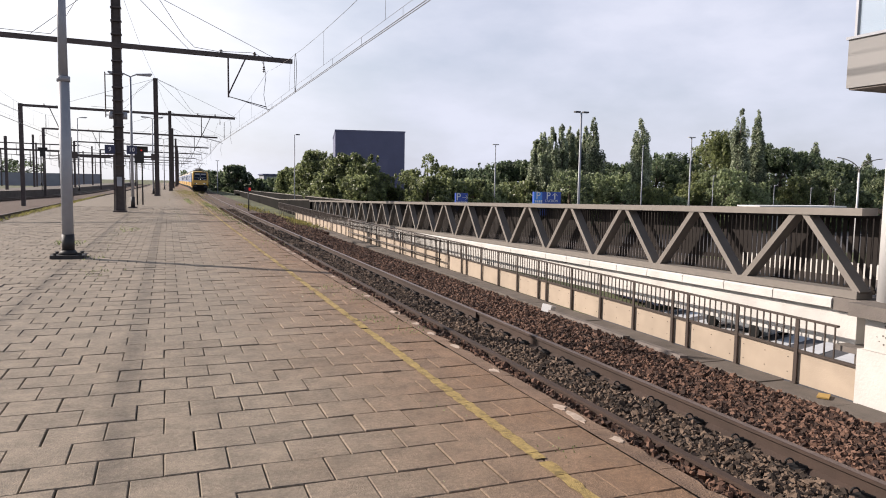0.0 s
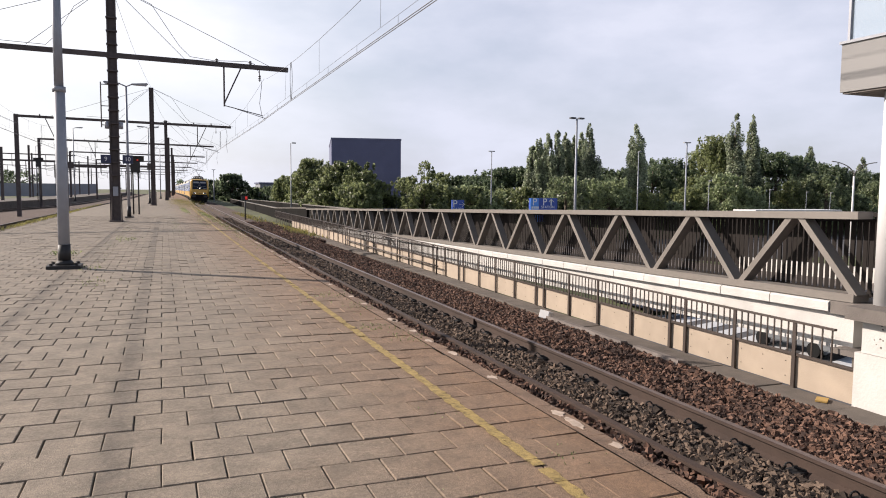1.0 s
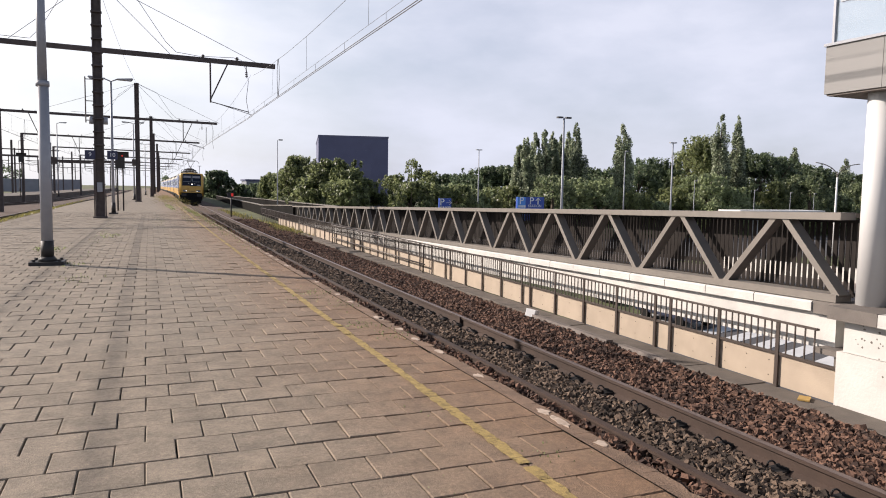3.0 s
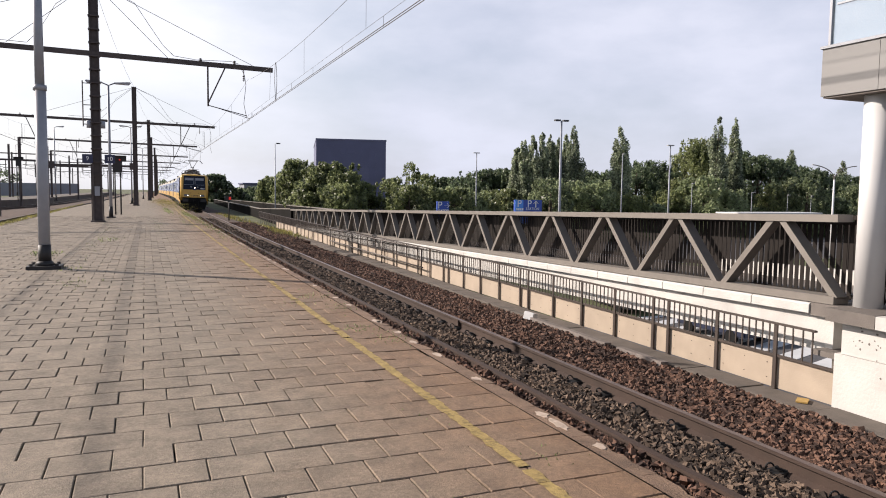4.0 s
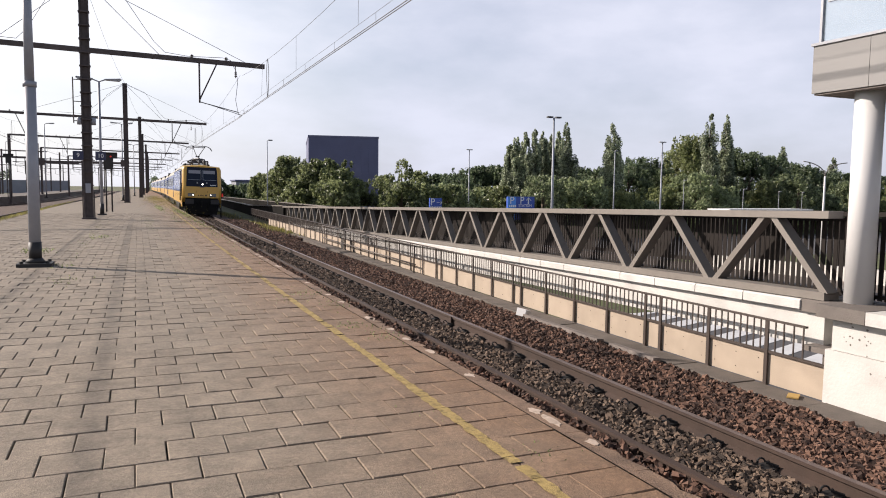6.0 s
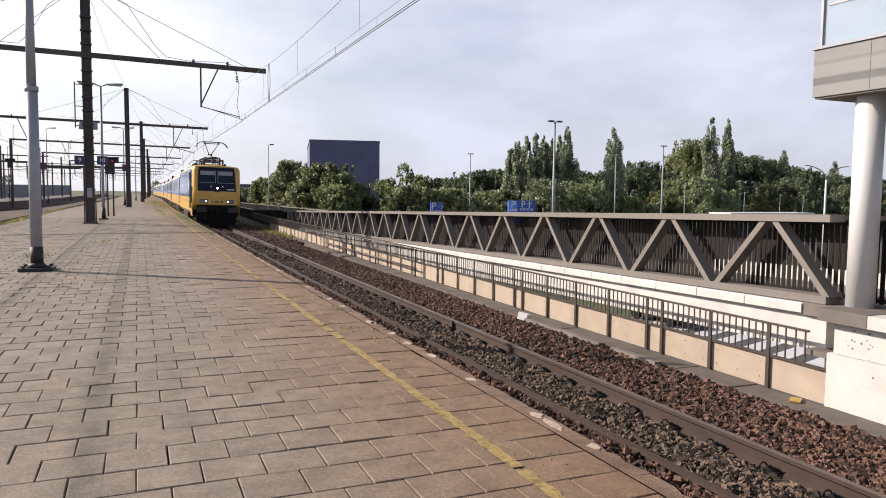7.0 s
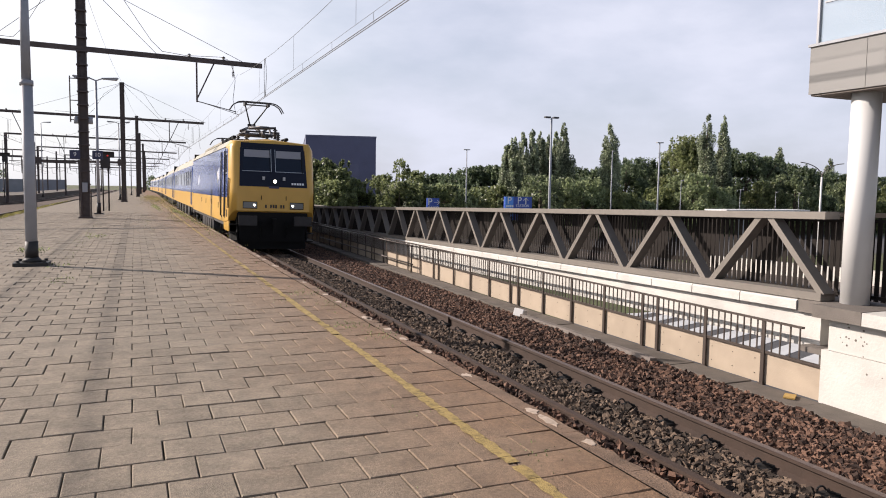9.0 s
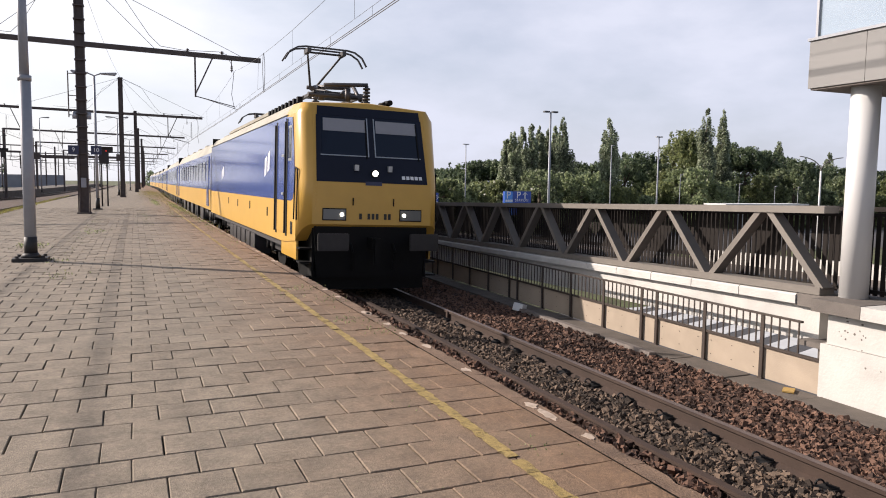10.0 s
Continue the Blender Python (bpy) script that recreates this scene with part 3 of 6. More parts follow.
def tz(y):
    """Top of the truss; the walkway falls away from the camera."""
    return 1.225 - 0.024 * (y - 5.7)


HT = 1.015
COPE = 6.03
Y_END = 47.5
ys_t = steps(5.75, Y_END, 10)
deck = thing("footbridge", "white concrete walkway deck on the wall's edge", "footbridge", kind="structure")
bm = bmesh.new()
sweep(bm, [(-0.02, -HT - 0.55), (3.2, -HT - 0.55), (3.2, -HT - 0.13), (-0.02, -HT - 0.13)], ys_t, tx, tz)
part("edge_beam", bm, "concrete_white", deck)
# coping blocks along the edge
for i in range(45):
    a, b = COPE + 0.008 + i * 0.9, COPE + i * 0.9 + 0.894
    bm = bmesh.new()
    sweep(bm, [(-0.10, -HT - 0.128), (0.45, -HT - 0.128), (0.45, -HT - 0.012), (-0.08, -HT - 0.012), (-0.10, -HT - 0.03)], [a, b], tx, tz)
    part("coping_block", bm, "concrete_white", deck)
bm = bmesh.new()
sweep(bm, [(-0.08, -HT - 0.15), (0.45, -HT - 0.15), (0.45, -HT - 0.005), (-0.08, -HT - 0.005)], [5.55, COPE], tx, tz)
part("coping_block", bm, "coping_grey", deck, "brown-grey coping stone")

truss = thing("truss_parapet", "grey-brown steel truss parapet of the footbridge", "parapet", kind="structure")
bm = bmesh.new()
sweep(bm, [(-0.05, -0.085), (0.19, -0.085), (0.19, 0.0), (-0.05, 0.0)], ys_t, tx, tz)
part("top_chord", bm, "truss_paint", truss)
bm = bmesh.new()
sweep(bm, [(-0.05, -HT), (0.19, -HT), (0.19, -HT + 0.09), (-0.05, -HT + 0.09)], ys_t, tx, tz)
part("bottom_chord", bm, "truss_paint", truss)
TOP_NODES = [6.65 + 1.92 * i for i in range(21)]
for n_ in TOP_NODES:
    if n_ + 1.0 > Y_END:
        break
    zt = tz(n_) - 0.06
    for s in (-1, 1):
        e = n_ + s * 0.90
        bm = bmesh.new()
        st = n_ + s * 0.07
        bar(bm, (tx(st) + 0.05, st, tz(st) - 0.06), (tx(e) + 0.05, e, tz(e) - HT + 0.06), 0.075, 0.16, (1, 0, 0))
        part("diagonal", bm, "truss_paint", truss)
screen = thing("picket_screen", "dark brown screen of upright pickets on the footbridge", "screen", kind="structure")
pk = bmesh.new()
box(pk, -0.004, 0.004, -0.027, 0.027, -HT + 0.03, -0.10)
pk = done(pk)
pk.materials.append(M["picket_dark"])
rest = bmesh.new()
y = 3.2
n_p = 0
while y < Y_END:
    if n_p < 290:
        piece("picket", pk, screen, pose(tx(y) + 0.30, y, tz(y)))
    else:
        box(rest, tx(y) + 0.288, tx(y) + 0.312, y - 0.031, y + 0.031, tz(y) - HT + 0.03, tz(y) - 0.10)
    n_p += 1
    y += 0.085
tagged(part("far_pickets", rest, "picket_dark", screen), kind="stuff")
bm = bmesh.new()
for z0 in (-0.12, -HT + 0.05):
    sweep(bm, [(0.28, z0), (0.33, z0), (0.33, z0 + 0.04), (0.28, z0 + 0.04)], [3.2] + ys_t, tx, tz)
part("screen_rail", bm, "picket_dark", screen)
far_screen = thing("picket_screen", "dark brown screen of upright pickets on the walkway's far side", "screen", kind="structure")
bm = bmesh.new()
y = 2.0
while y < Y_END:
    box(bm, tx(y) + 2.90, tx(y) + 2.92, y - 0.022, y + 0.022, tz(y) - HT - 0.02, tz(y) - 0.10)
    y += 0.125
tagged(part("pickets", bm, "picket_dark", far_screen), kind="stuff")
bm = bmesh.new()
for z0 in (-0.10, -HT - 0.02):
    sweep(bm, [(2.86, z0), (2.98, z0), (2.98, z0 + 0.07), (2.86, z0 + 0.07)], [2.0] + ys_t, tx, tz)
part("screen_rail", bm, "picket_dark", far_screen)
bm = bmesh.new()
sweep(bm, [(2.60, -HT - 0.068), (2.80, -HT - 0.068), (2.80, -HT + 0.14), (2.60, -HT + 0.14)], [2.0, 5.75, 10.5], tx, tz)
part("far_kerb", bm, "concrete_white", deck, "low white upstand along the walkway")
bm = bmesh.new()
sweep(bm, [(0.46, -HT - 0.126), (2.84, -HT - 0.126), (2.84, -HT - 0.07), (0.46, -HT - 0.07)], ys_t, tx, tz)
part("walkway", bm, "soffit", deck, "brown walkway surface")
# beyond the truss: two solid ramp walls that follow the path down
RY = [47.5, 55, 67, 80, 95, 112, 132, 155]


def ramp_z(y):
    return tz(y) if y < 67 else tz(67) - 0.003 * (y - 67)


def far_z(y):
    return 0.17 - 0.0067 * (y - 47.5)


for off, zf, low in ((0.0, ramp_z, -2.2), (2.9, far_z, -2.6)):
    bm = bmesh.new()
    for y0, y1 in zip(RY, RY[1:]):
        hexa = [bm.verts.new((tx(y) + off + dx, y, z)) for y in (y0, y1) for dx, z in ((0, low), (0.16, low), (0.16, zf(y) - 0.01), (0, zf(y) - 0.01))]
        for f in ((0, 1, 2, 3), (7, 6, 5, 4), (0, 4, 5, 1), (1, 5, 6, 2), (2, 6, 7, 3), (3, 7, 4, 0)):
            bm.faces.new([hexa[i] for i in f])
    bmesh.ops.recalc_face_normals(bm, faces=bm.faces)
    ramp_wall = mesh_ob("ramp_wall", bm, "ramp_shaded", "long low ramp wall behind the bank, shade in its dark colour", "wall", kind="structure")
    bm = bmesh.new()
    sweep(bm, [(off - 0.05, -0.008), (off + 0.20, -0.008), (off + 0.20, 0.06), (off - 0.05, 0.06)], RY, tx, zf)
    part("ramp_rail", bm, "truss_paint", ramp_wall, "pale grey rail on the wall")


# ---- the tower block at the end of the footbridge ----
blk = thing("abutment", "white concrete abutment block with dented face", "abutment", kind="structure")
bm = bmesh.new()
box(bm, 6.90, 9.8, -6, 5.50, -1.2, -0.27)
part("lower_block", bm, "concrete_white", blk)
bm = bmesh.new()
box(bm, 6.925, 9.8, -6, 5.44, -0.265, 0.10)
part("upper_block", bm, "concrete_white", blk)
bm = bmesh.new()
box(bm, 6.80, 7.6, 4.985, 5.56, 0.085, 0.225)
part("coping", bm, "coping_grey", blk, "brown-grey coping stone")
for i in range(4):
    bm = bmesh.new()
    box(bm, 6.80, 7.6, 3.94 - i * 1.05, 4.978 - i * 1.05, 0.085, 0.22)
    part("coping", bm, "concrete_white", blk)
bm = bmesh.new()
box(bm, 6.98, 7.35, 5.50, 5.86, -0.36, -0.30)
part("ledge", bm, "coping_grey", blk, "grey concrete ledge")
bm = bmesh.new()
box(bm, 7.02, 7.3, 5.50, 5.62, -0.62, -0.365)
part("bracket", bm, "concrete_grey", blk)
rs = random.Random(5)
for i in range(26):
    y, z = rs.uniform(3.4, 5.4), rs.uniform(-0.75, 0.02)
    if i < 12:
        y, z = rs.gauss(5.15, 0.1), rs.gauss(-0.06, 0.05)
    bm = bmesh.new()
    x = 6.90 if z < -0.27 else 6.925
    n = 6
    r = rs.uniform(0.006, 0.016)
    plate(bm, [(x - 0.0015, y + r * rs.uniform(0.5, 1.2) * math.cos(6.28 * q / n), z + r * rs.uniform(0.5, 1.2) * math.sin(6.28 * q / n)) for q in range(n)], (0.004, 0, 0))
    part("chip", bm, "coping_grey", blk, "chipped spot in the concrete")
colm = thing("column", "round white-painted column carrying the tower", "column", kind="structure")
bm = bmesh.new()
tube(bm, (7.285, 5.43, 0.222), (7.285, 5.43, 2.60), 0.146, n=40)
part("shaft", bm, "col_white", colm)
tower = thing("stair_tower", "raised tower with beige cladding and glass above a column", "tower", kind="structure")
BX, BY, BZ0, BZ1 = 7.0, 5.93, 2.53, 3.05
bm = bmesh.new()
box(bm, BX + 0.02, 10.5, -3, BY - 0.02, BZ0 - 0.02, BZ0 + 0.03)
part("soffit", bm, "soffit", tower)
for i in range(8):
    bm = bmesh.new()
    y1 = BY - i * 0.685
    box(bm, BX, BX + 0.05, y1 - 0.68, y1, BZ0, BZ1)
    part("cladding_panel", bm, "clad", tower)
bm = bmesh.new()
box(bm, BX + 0.05, 10.5, BY - 0.05, BY, BZ0, BZ1)
part("cladding_panel", bm, "clad", tower)
bm = bmesh.new()
box(bm, BX - 0.02, 10.5, -3, BY + 0.02, BZ1, BZ1 + 0.03)
part("sill", bm, "pole_grey", tower)
for i in range(5):
    bm = bmesh.new()
    y1 = BY - 0.05 - i * 0.81
    box(bm, BX + 0.07, BX + 0.085, y1 - 0.80, y1, BZ1 + 0.03, 6.5)
    p_ = part("pane", bm, "pane", tower, "pale blue glass pane")
    p_.visible_shadow = False
    bm = bmesh.new()
    box(bm, BX + 0.05, BX + 0.10, y1 - 0.82, y1 - 0.80, BZ1 + 0.03, 6.5)
    if i == 0:
        box(bm, BX + 0.05, BX + 0.10, y1, y1 + 0.03, BZ1 + 0.03, 6.5)
    part("mullion", bm, "pole_grey", tower)
for z in (3.52, 4.4, 5.3):
    bm = bmesh.new()
    box(bm, BX + 0.06, BX + 0.08, -3, BY - 0.1, z, z + 0.02)
    part("transom", bm, "pole_grey", tower)
bm = bmesh.new()
box(bm, BX, 10.5, -3, BY, 6.5, 6.8)
part("roof", bm, "clad", tower)


# ---- masts, gantry beams and wires ----
MASTS = [(-1.79, 34.0), (-0.575, 67.0), (0.755, 98.0), (1.36, 130.0), (2.32, 162.0), (3.1, 195.0), (3.75, 227.0), (4.4, 259.0)]
# where the far leg of each gantry stands
LEGS = [-19.0, -10.7, -13.35, -13.4, -12.0, -11.5, -11.0, -10.5]


def make_mast(x, y, first, left):
    zb = 6.98
    right = TRACK + bend(y) + 1.28
    m = thing("catenary_mast", "dark brown steel mast with a gantry beam", "mast", "masts along the platform", pose(x, y, 0))
    bm = bmesh.new()
    prof = [(-0.185, -0.12), (-0.135, -0.12), (-0.135, -0.015), (0.135, -0.015), (0.135, -0.12), (0.185, -0.12), (0.185, 0.12), (0.135, 0.12), (0.135, 0.015), (-0.135, 0.015), (-0.135, 0.12), (-0.185, 0.12)]
    plate(bm, [(a, b, 0.0) for a, b in prof], (0, 0, 10.0))
    part("shaft", bm, "mast_brown", m)
    bm = bmesh.new()
    box(bm, -0.27, 0.27, -0.27, 0.27, 0.0, 0.06)
    for s in (-1, 1):
        box(bm, s * 0.22 - 0.02, s * 0.22 + 0.02, -0.05, 0.05, 0.05, 1.15)
    part("base", bm, "mast_brown", m)
    if first:
        for z in [1.4 + 0.55 * i for i in range(14)]:
            bm = bmesh.new()
            box(bm, -0.215, 0.215, -0.15, 0.15, z, z + 0.05)
            part("collar", bm, "mast_brown", m)
        bm = bmesh.new()
        for s in (-1, 1):
            bm = bmesh.new()
            tube(bm, (s * 0.25, 0, 3.95), (s * 0.25, 0, 4.25), 0.11, n=10)
            part("loudspeaker", bm, "pole_grey", m)
        bm = bmesh.new()
        tube(bm, (-0.48, 0, 4.0), (-0.48, 0, 5.9), 0.025, n=6)
        for z in (4.1, 4.9, 5.8):
            tube(bm, (-0.48, 0, z), (-0.1, 0, z), 0.02, n=6)
        part("bracket_rod", bm, "mast_brown", m)
        bm = bmesh.new()
        box(bm, -0.10, 0.10, -0.17, -0.13, 1.1, 1.5)
        part("switch_box", bm, "pole_grey", m)
    bm = bmesh.new()
    bar(bm, (left - x, 0, zb + 0.018 * (right - left) - 0.08), (right - x, 0, zb - 0.08), 0.16, 0.20)
    part("beam", bm, "mast_brown", m, "long horizontal gantry beam")
    for i, tc in enumerate((TRACK + bend(y), -8.15 + bend(y))):
        s = 1 if i == 0 else -1
        dx = tc - x - (1.55 if s > 0 else 0.2)
        bm = bmesh.new()
        zt = zb - 0.1 if s > 0 else zb + 0.1
        bar(bm, (dx, 0, zt), (dx, 0, 5.12), 0.07, 0.07, (0, 1, 0))
        bar(bm, (dx, 0, 5.25), (dx + s * 0.75, 0, zt), 0.06, 0.06, (0, 1, 0))
        part("drop_bracket", bm, "mast_brown", m)
        bm = bmesh.new()
        tube(bm, (dx, 0, 5.16), (tc - x + s * 0.12, 0, 4.78), 0.022, n=6)
        tube(bm, (dx + s * 0.2, 0, 5.12), (tc - x + s * 0.25, 0, 4.66), 0.014, n=6)
        part("registration_arm", bm, "wire", m)
        bm = bmesh.new()
        for k, xx in enumerate((dx - s * 0.3, dx + s * 1.15)):
            for z in (0.12, 0.18, 0.24):
                tube(bm, (xx, 0, zt + 0.02 + z), (xx, 0, zt + 0.05 + z), 0.07, n=10)
            tube(bm, (xx, 0, zt), (xx, 0, zt + 0.32), 0.02, n=6)
        part("insulator", bm, "insulator", m)
        bm = bmesh.new()
        tube(bm, (tc - x, 0, zt + 0.05), (tc - x, 0, 6.3), 0.02, n=6)
        for z in (6.36, 6.44, 6.52):
            tube(bm, (tc - x, 0, z), (tc - x, 0, z + 0.03), 0.06, n=10)
        part("insulator", bm, "insulator", m)
    if not first:
        bm = bmesh.new()
        box(bm, left - x - 0.15, left - x + 0.15, -0.13, 0.13, -0.9, zb + 0.35)
        part("far_leg", bm, "mast_brown", m, "steel leg beyond the tracks")
    # slack stays from the head of the mast down to the beam
    bm = bmesh.new()
    for dx, dz in ((2.87, 0.12), (6.68, -0.04), (-3.2, 0.25), (-7.6, 0.3)):
        tube(bm, (0, 0, 9.95), (dx, 0, zb + dz), 0.012, n=5, caps=False)
    part("stay_wire", bm, "wire", m)
    # jumper cable that climbs from an insulator on the beam
    for chain in (((3.12, 7.22), (2.69, 7.64), (2.24, 8.31), (1.59, 9.30), (0.05, 9.98)),
                  ((3.12, 7.22), (4.07, 7.12), (5.54, 7.17), (5.88, 7.08), (6.12, 6.6), (6.18, 6.17), (6.08, 5.33), (6.20, 4.68)),
                  ((-2.48, 7.3), (-2.07, 7.75), (-1.39, 8.95), (-0.05, 9.98)), ((-2.48, 7.3), (-3.5, 7.33), (-5.0, 7.38))):
        bm = bmesh.new()
        for (xa, za), (xb, zc) in zip(chain, chain[1:]):
            tube(bm, (xa, 0.1, za), (xb, 0.1, zc), 0.012, n=5, caps=False)
        part("jumper_cable", bm, "wire", m)
    return m


for i, (x, y) in enumerate(MASTS):
    make_mast(x, y, i == 0, LEGS[i])


def catenary(centre, name_label):
    """Twin contact wires under an auxiliary wire, both hung from a sagging carrier."""
    c = thing("overhead_line", name_label, "overhead line", "overhead lines", kind="structure")
    sup = [-30.0, 2.0] + [y for _, y in MASTS]

    def side(k, t):
        return 0.16 if k < 2 else (0.2 if k % 2 else -0.2) * (2 * t - 1)

    for off in (-0.03, 0.03):
        bm = bmesh.new()
        for k, (a, b) in enumerate(zip(sup, sup[1:])):
            p = [Vector((centre + off + side(k, t) + bend(a + (b - a) * t), a + (b - a) * t, 4.60)) for t in (0, 0.25, 0.5, 0.75, 1)]
            for u, v in zip(p, p[1:]):
                tube(bm, u, v, 0.009, n=5, caps=False)
        part("contact_wire", bm, "wire", c)
    carrier, aux, drop = bmesh.new(), bmesh.new(), bmesh.new()
    for k, (a, b) in enumerate(zip(sup, sup[1:])):
        n = 10
        top, low_ = [], []
        for i in range(n + 1):
            t = i / n
            y = a + (b - a) * t
            x = centre + side(k, t) + bend(y)
            top.append(Vector((x + (0.14 if k < 2 else 0) * (2 * t - 1) ** 2, y, 5.74 + 0.70 * (2 * t - 1) ** 2)))
            low_.append(Vector((x, y, 4.80)))
            if i in (2, 4, 6, 8):
                tube(drop, top[-1], low_[-1], 0.004, n=4, caps=False)
            tube(drop, (x, y - 1.2, 4.80), (x, y - 1.2, 4.60), 0.004, n=4, caps=False)
        for u, v in zip(top, top[1:]):
            tube(carrier, u, v, 0.006, n=5, caps=False)
        for u, v in zip(low_, low_[1:]):
            tube(aux, u, v, 0.004, n=5, caps=False)
        # a slack pair of leads from the carrier to the contact wire
        y = b - 7.8
        x = centre + side(k, 0.76) + bend(y)
        for w in (-0.12, 0.10):
            lead = [Vector((x, y + w * j * 2, z)) for j, z in ((0.2, 5.92), (0.9, 5.6), (1.0, 5.2), (0.5, 4.8), (0.1, 4.6))]
            for u, v in zip(lead, lead[1:]):
                tube(drop, u, v, 0.010, n=5, caps=False)
    part("carrier_wire", carrier, "wire", c)
    part("auxiliary_wire", aux, "wire", c)
    part("dropper", drop, "wire", c)


catenary(TRACK, "contact and carrier wires above the near track")
catenary(-8.15, "contact and carrier wires above the platform's other track")
# a second pair of contact wires, added to cast the platform's middle shadow streak
streak_wires = thing("overhead_line", "straight twin wires added to cast a shadow streak on the platform", "overhead line", "overhead lines", kind="structure")
for off in (-0.035, 0.035):
    bm = bmesh.new()
    for a, b in zip(YS_LONG, YS_LONG[1:10]):
        tube(bm, (-6.73 + off + bend(a), a, 4.60), (-6.73 + off + bend(b), b, 4.60), 0.008, n=5, caps=False)
    part("contact_wire", bm, "wire", streak_wires)
# the earth wire from head to head of the masts
fd = thing("earth_wire", "thin earth wire strung between the heads of the masts", "cable", kind="structure")
bm = bmesh.new()
pts_ = [(-2.6, 2.0)] + MASTS
for (xa, ya), (xb, yb) in zip(pts_, pts_[1:]):
    sag = [Vector((xa + (xb - xa) * t, ya + (yb - ya) * t, 10.0 - 1.6 * t * (1 - t))) for t in steps(0, 1, 6)]
    for u, v in zip(sag, sag[1:]):
        tube(bm, u, v, 0.008, n=4, caps=False)
part("cable", bm, "wire", fd)


def make_sign(words, x, y, z):
    s = thing("platform_sign", "dark blue platform number sign fixed to mast", "sign", "platform number signs", pose(x, y, z))
    bm = bmesh.new()
    box(bm, -0.20, 0.20, -0.03, 0.03, -0.18, 0.18)
    part("board", bm, "sign_dark", s)
    letters("numeral", words, 0.24, "white_mark", s, pose(0, -0.034, 0, 90, 0, 0), "white numeral")


make_sign("9", -2.13, 33.8, 2.66)
make_sign("10", -1.28, 33.8, 2.66)


def lamp_post(x, y, h, name_label, double=False):
    l = thing("platform_lamp", name_label, "lamp post", "lamps on the platform", pose(x, y, 0))
    bm = bmesh.new()
    tube(bm, (0, 0, 0.03), (0, 0, h), 0.075, 0.05, n=12)
    part("pole", bm, "pole_grey", l)
    bm = bmesh.new()
    box(bm, -0.2, 0.2, -0.2, 0.2, 0, 0.06)
    tube(bm, (0, 0, 0.05), (0, 0, 0.55), 0.10, 0.09, n=12)
    part("base", bm, "pole_black", l, "black base plate and sleeve")
    for s in ((1, -1) if double else (1,)):
        bm = bmesh.new()
        tube(bm, (0, 0, h), (s * 0.3, 0, h + 0.12), 0.03, n=8)
        part("arm", bm, "pole_grey", l)
        bm = bmesh.new()
        q = [(0.25, 0.06), (0.95, 0.12), (1.0, 0.08), (0.9, -0.02), (0.3, 0.0)]
        vs = []
        for w in (-0.11, 0.11):
            vs.append([bm.verts.new((s * a, w, h + 0.08 + b)) for a, b in q])
        bm.faces.new(vs[0])
        bm.faces.new(vs[1][::-1])
        for i in range(5):
            bm.faces.new((vs[0][i], vs[0][(i + 1) % 5], vs[1][(i + 1) % 5], vs[1][i]))
        part("head", bm, "lamp_head", l, "grey lamp head")
    return l


# the near pole, stepped in two widths
pole = thing("lamp_pole", "tall grey steel pole with a black bolted foot", "pole", at=pose(-1.612, 14.3, 0))
bm = bmesh.new()
tube(bm, (0, 0, 0.05), (0, 0, 3.14), 0.094, 0.094, n=24)
part("lower_shaft", bm, "pole_grey", pole)
bm = bmesh.new()
tube(bm, (0, 0, 3.08), (0, 0, 3.17), 0.108, n=24)
part("collar", bm, "pole_grey", pole)
bm = bmesh.new()
tube(bm, (0, 0, 3.1), (0, 0, 5.1), 0.076, 0.068, n=20)
part("upper_shaft", bm, "pole_grey", pole)
bm = bmesh.new()
tube(bm, (0, 0, 0.10), (0, 0, 0.42), 0.103, n=24)
tube(bm, (0, 0, 0.06), (0, 0, 0.14), 0.17, 0.11, n=24)
part("sleeve", bm, "pole_black", pole, "black painted foot sleeve")
bm = bmesh.new()
box(bm, -0.27, 0.27, -0.24, 0.24, 0.0, 0.06)
for sx in (-0.2, 0.2):
    for sy in (-0.17, 0.17):
        tube(bm, (sx, sy, 0.06), (sx, sy, 0.10), 0.03, n=6)
part("foot_plate", bm, "pole_black", pole)

lamp_post(-1.46, 38.6, 6.35, "grey platform lamp with two drooping heads", True)
lamp_post(-1.0, 75.2, 7.2, "grey platform lamp with two drooping heads", True)
lamp_post(0.0, 113.0, 7.2, "grey platform lamp with two drooping heads", True)
lamp_post(-8.9, 90.0, 8.0, "grey lamp on the far platform")
lamp_post(-21.0, 150.0, 9.0, "grey lamp on the far platform")


def signal(x, y, name_label, red=True, dark=False, h=2.9):
    s = thing("railway_signal", name_label, "signal", "signals", pose(x, y, 0))
    for dx in (-0.14, 0.14):
        bm = bmesh.new()
        tube(bm, (dx, 0, 0), (dx, 0, h - 0.5), 0.04, n=8)
        part("leg", bm, "pole_black", s)
    bm = bmesh.new()
    box(bm, -0.24, 0.24, -0.1, 0.1, h - 0.6, h)
    box(bm, -0.45, 0.45, -0.05, 0.12, h, h + 0.32)
    box(bm, -0.45, 0.45, -0.3, 0.0, h + 0.29, h + 0.32)
    part("head", bm, "pole_black", s)
    if red:
        bm = bmesh.new()
        tube(bm, (0.12, -0.12, h + 0.1), (0.12, -0.06, h + 0.1), 0.045, n=12)
        part("lamp", bm, "red_light", s, "red signal light")
    return s


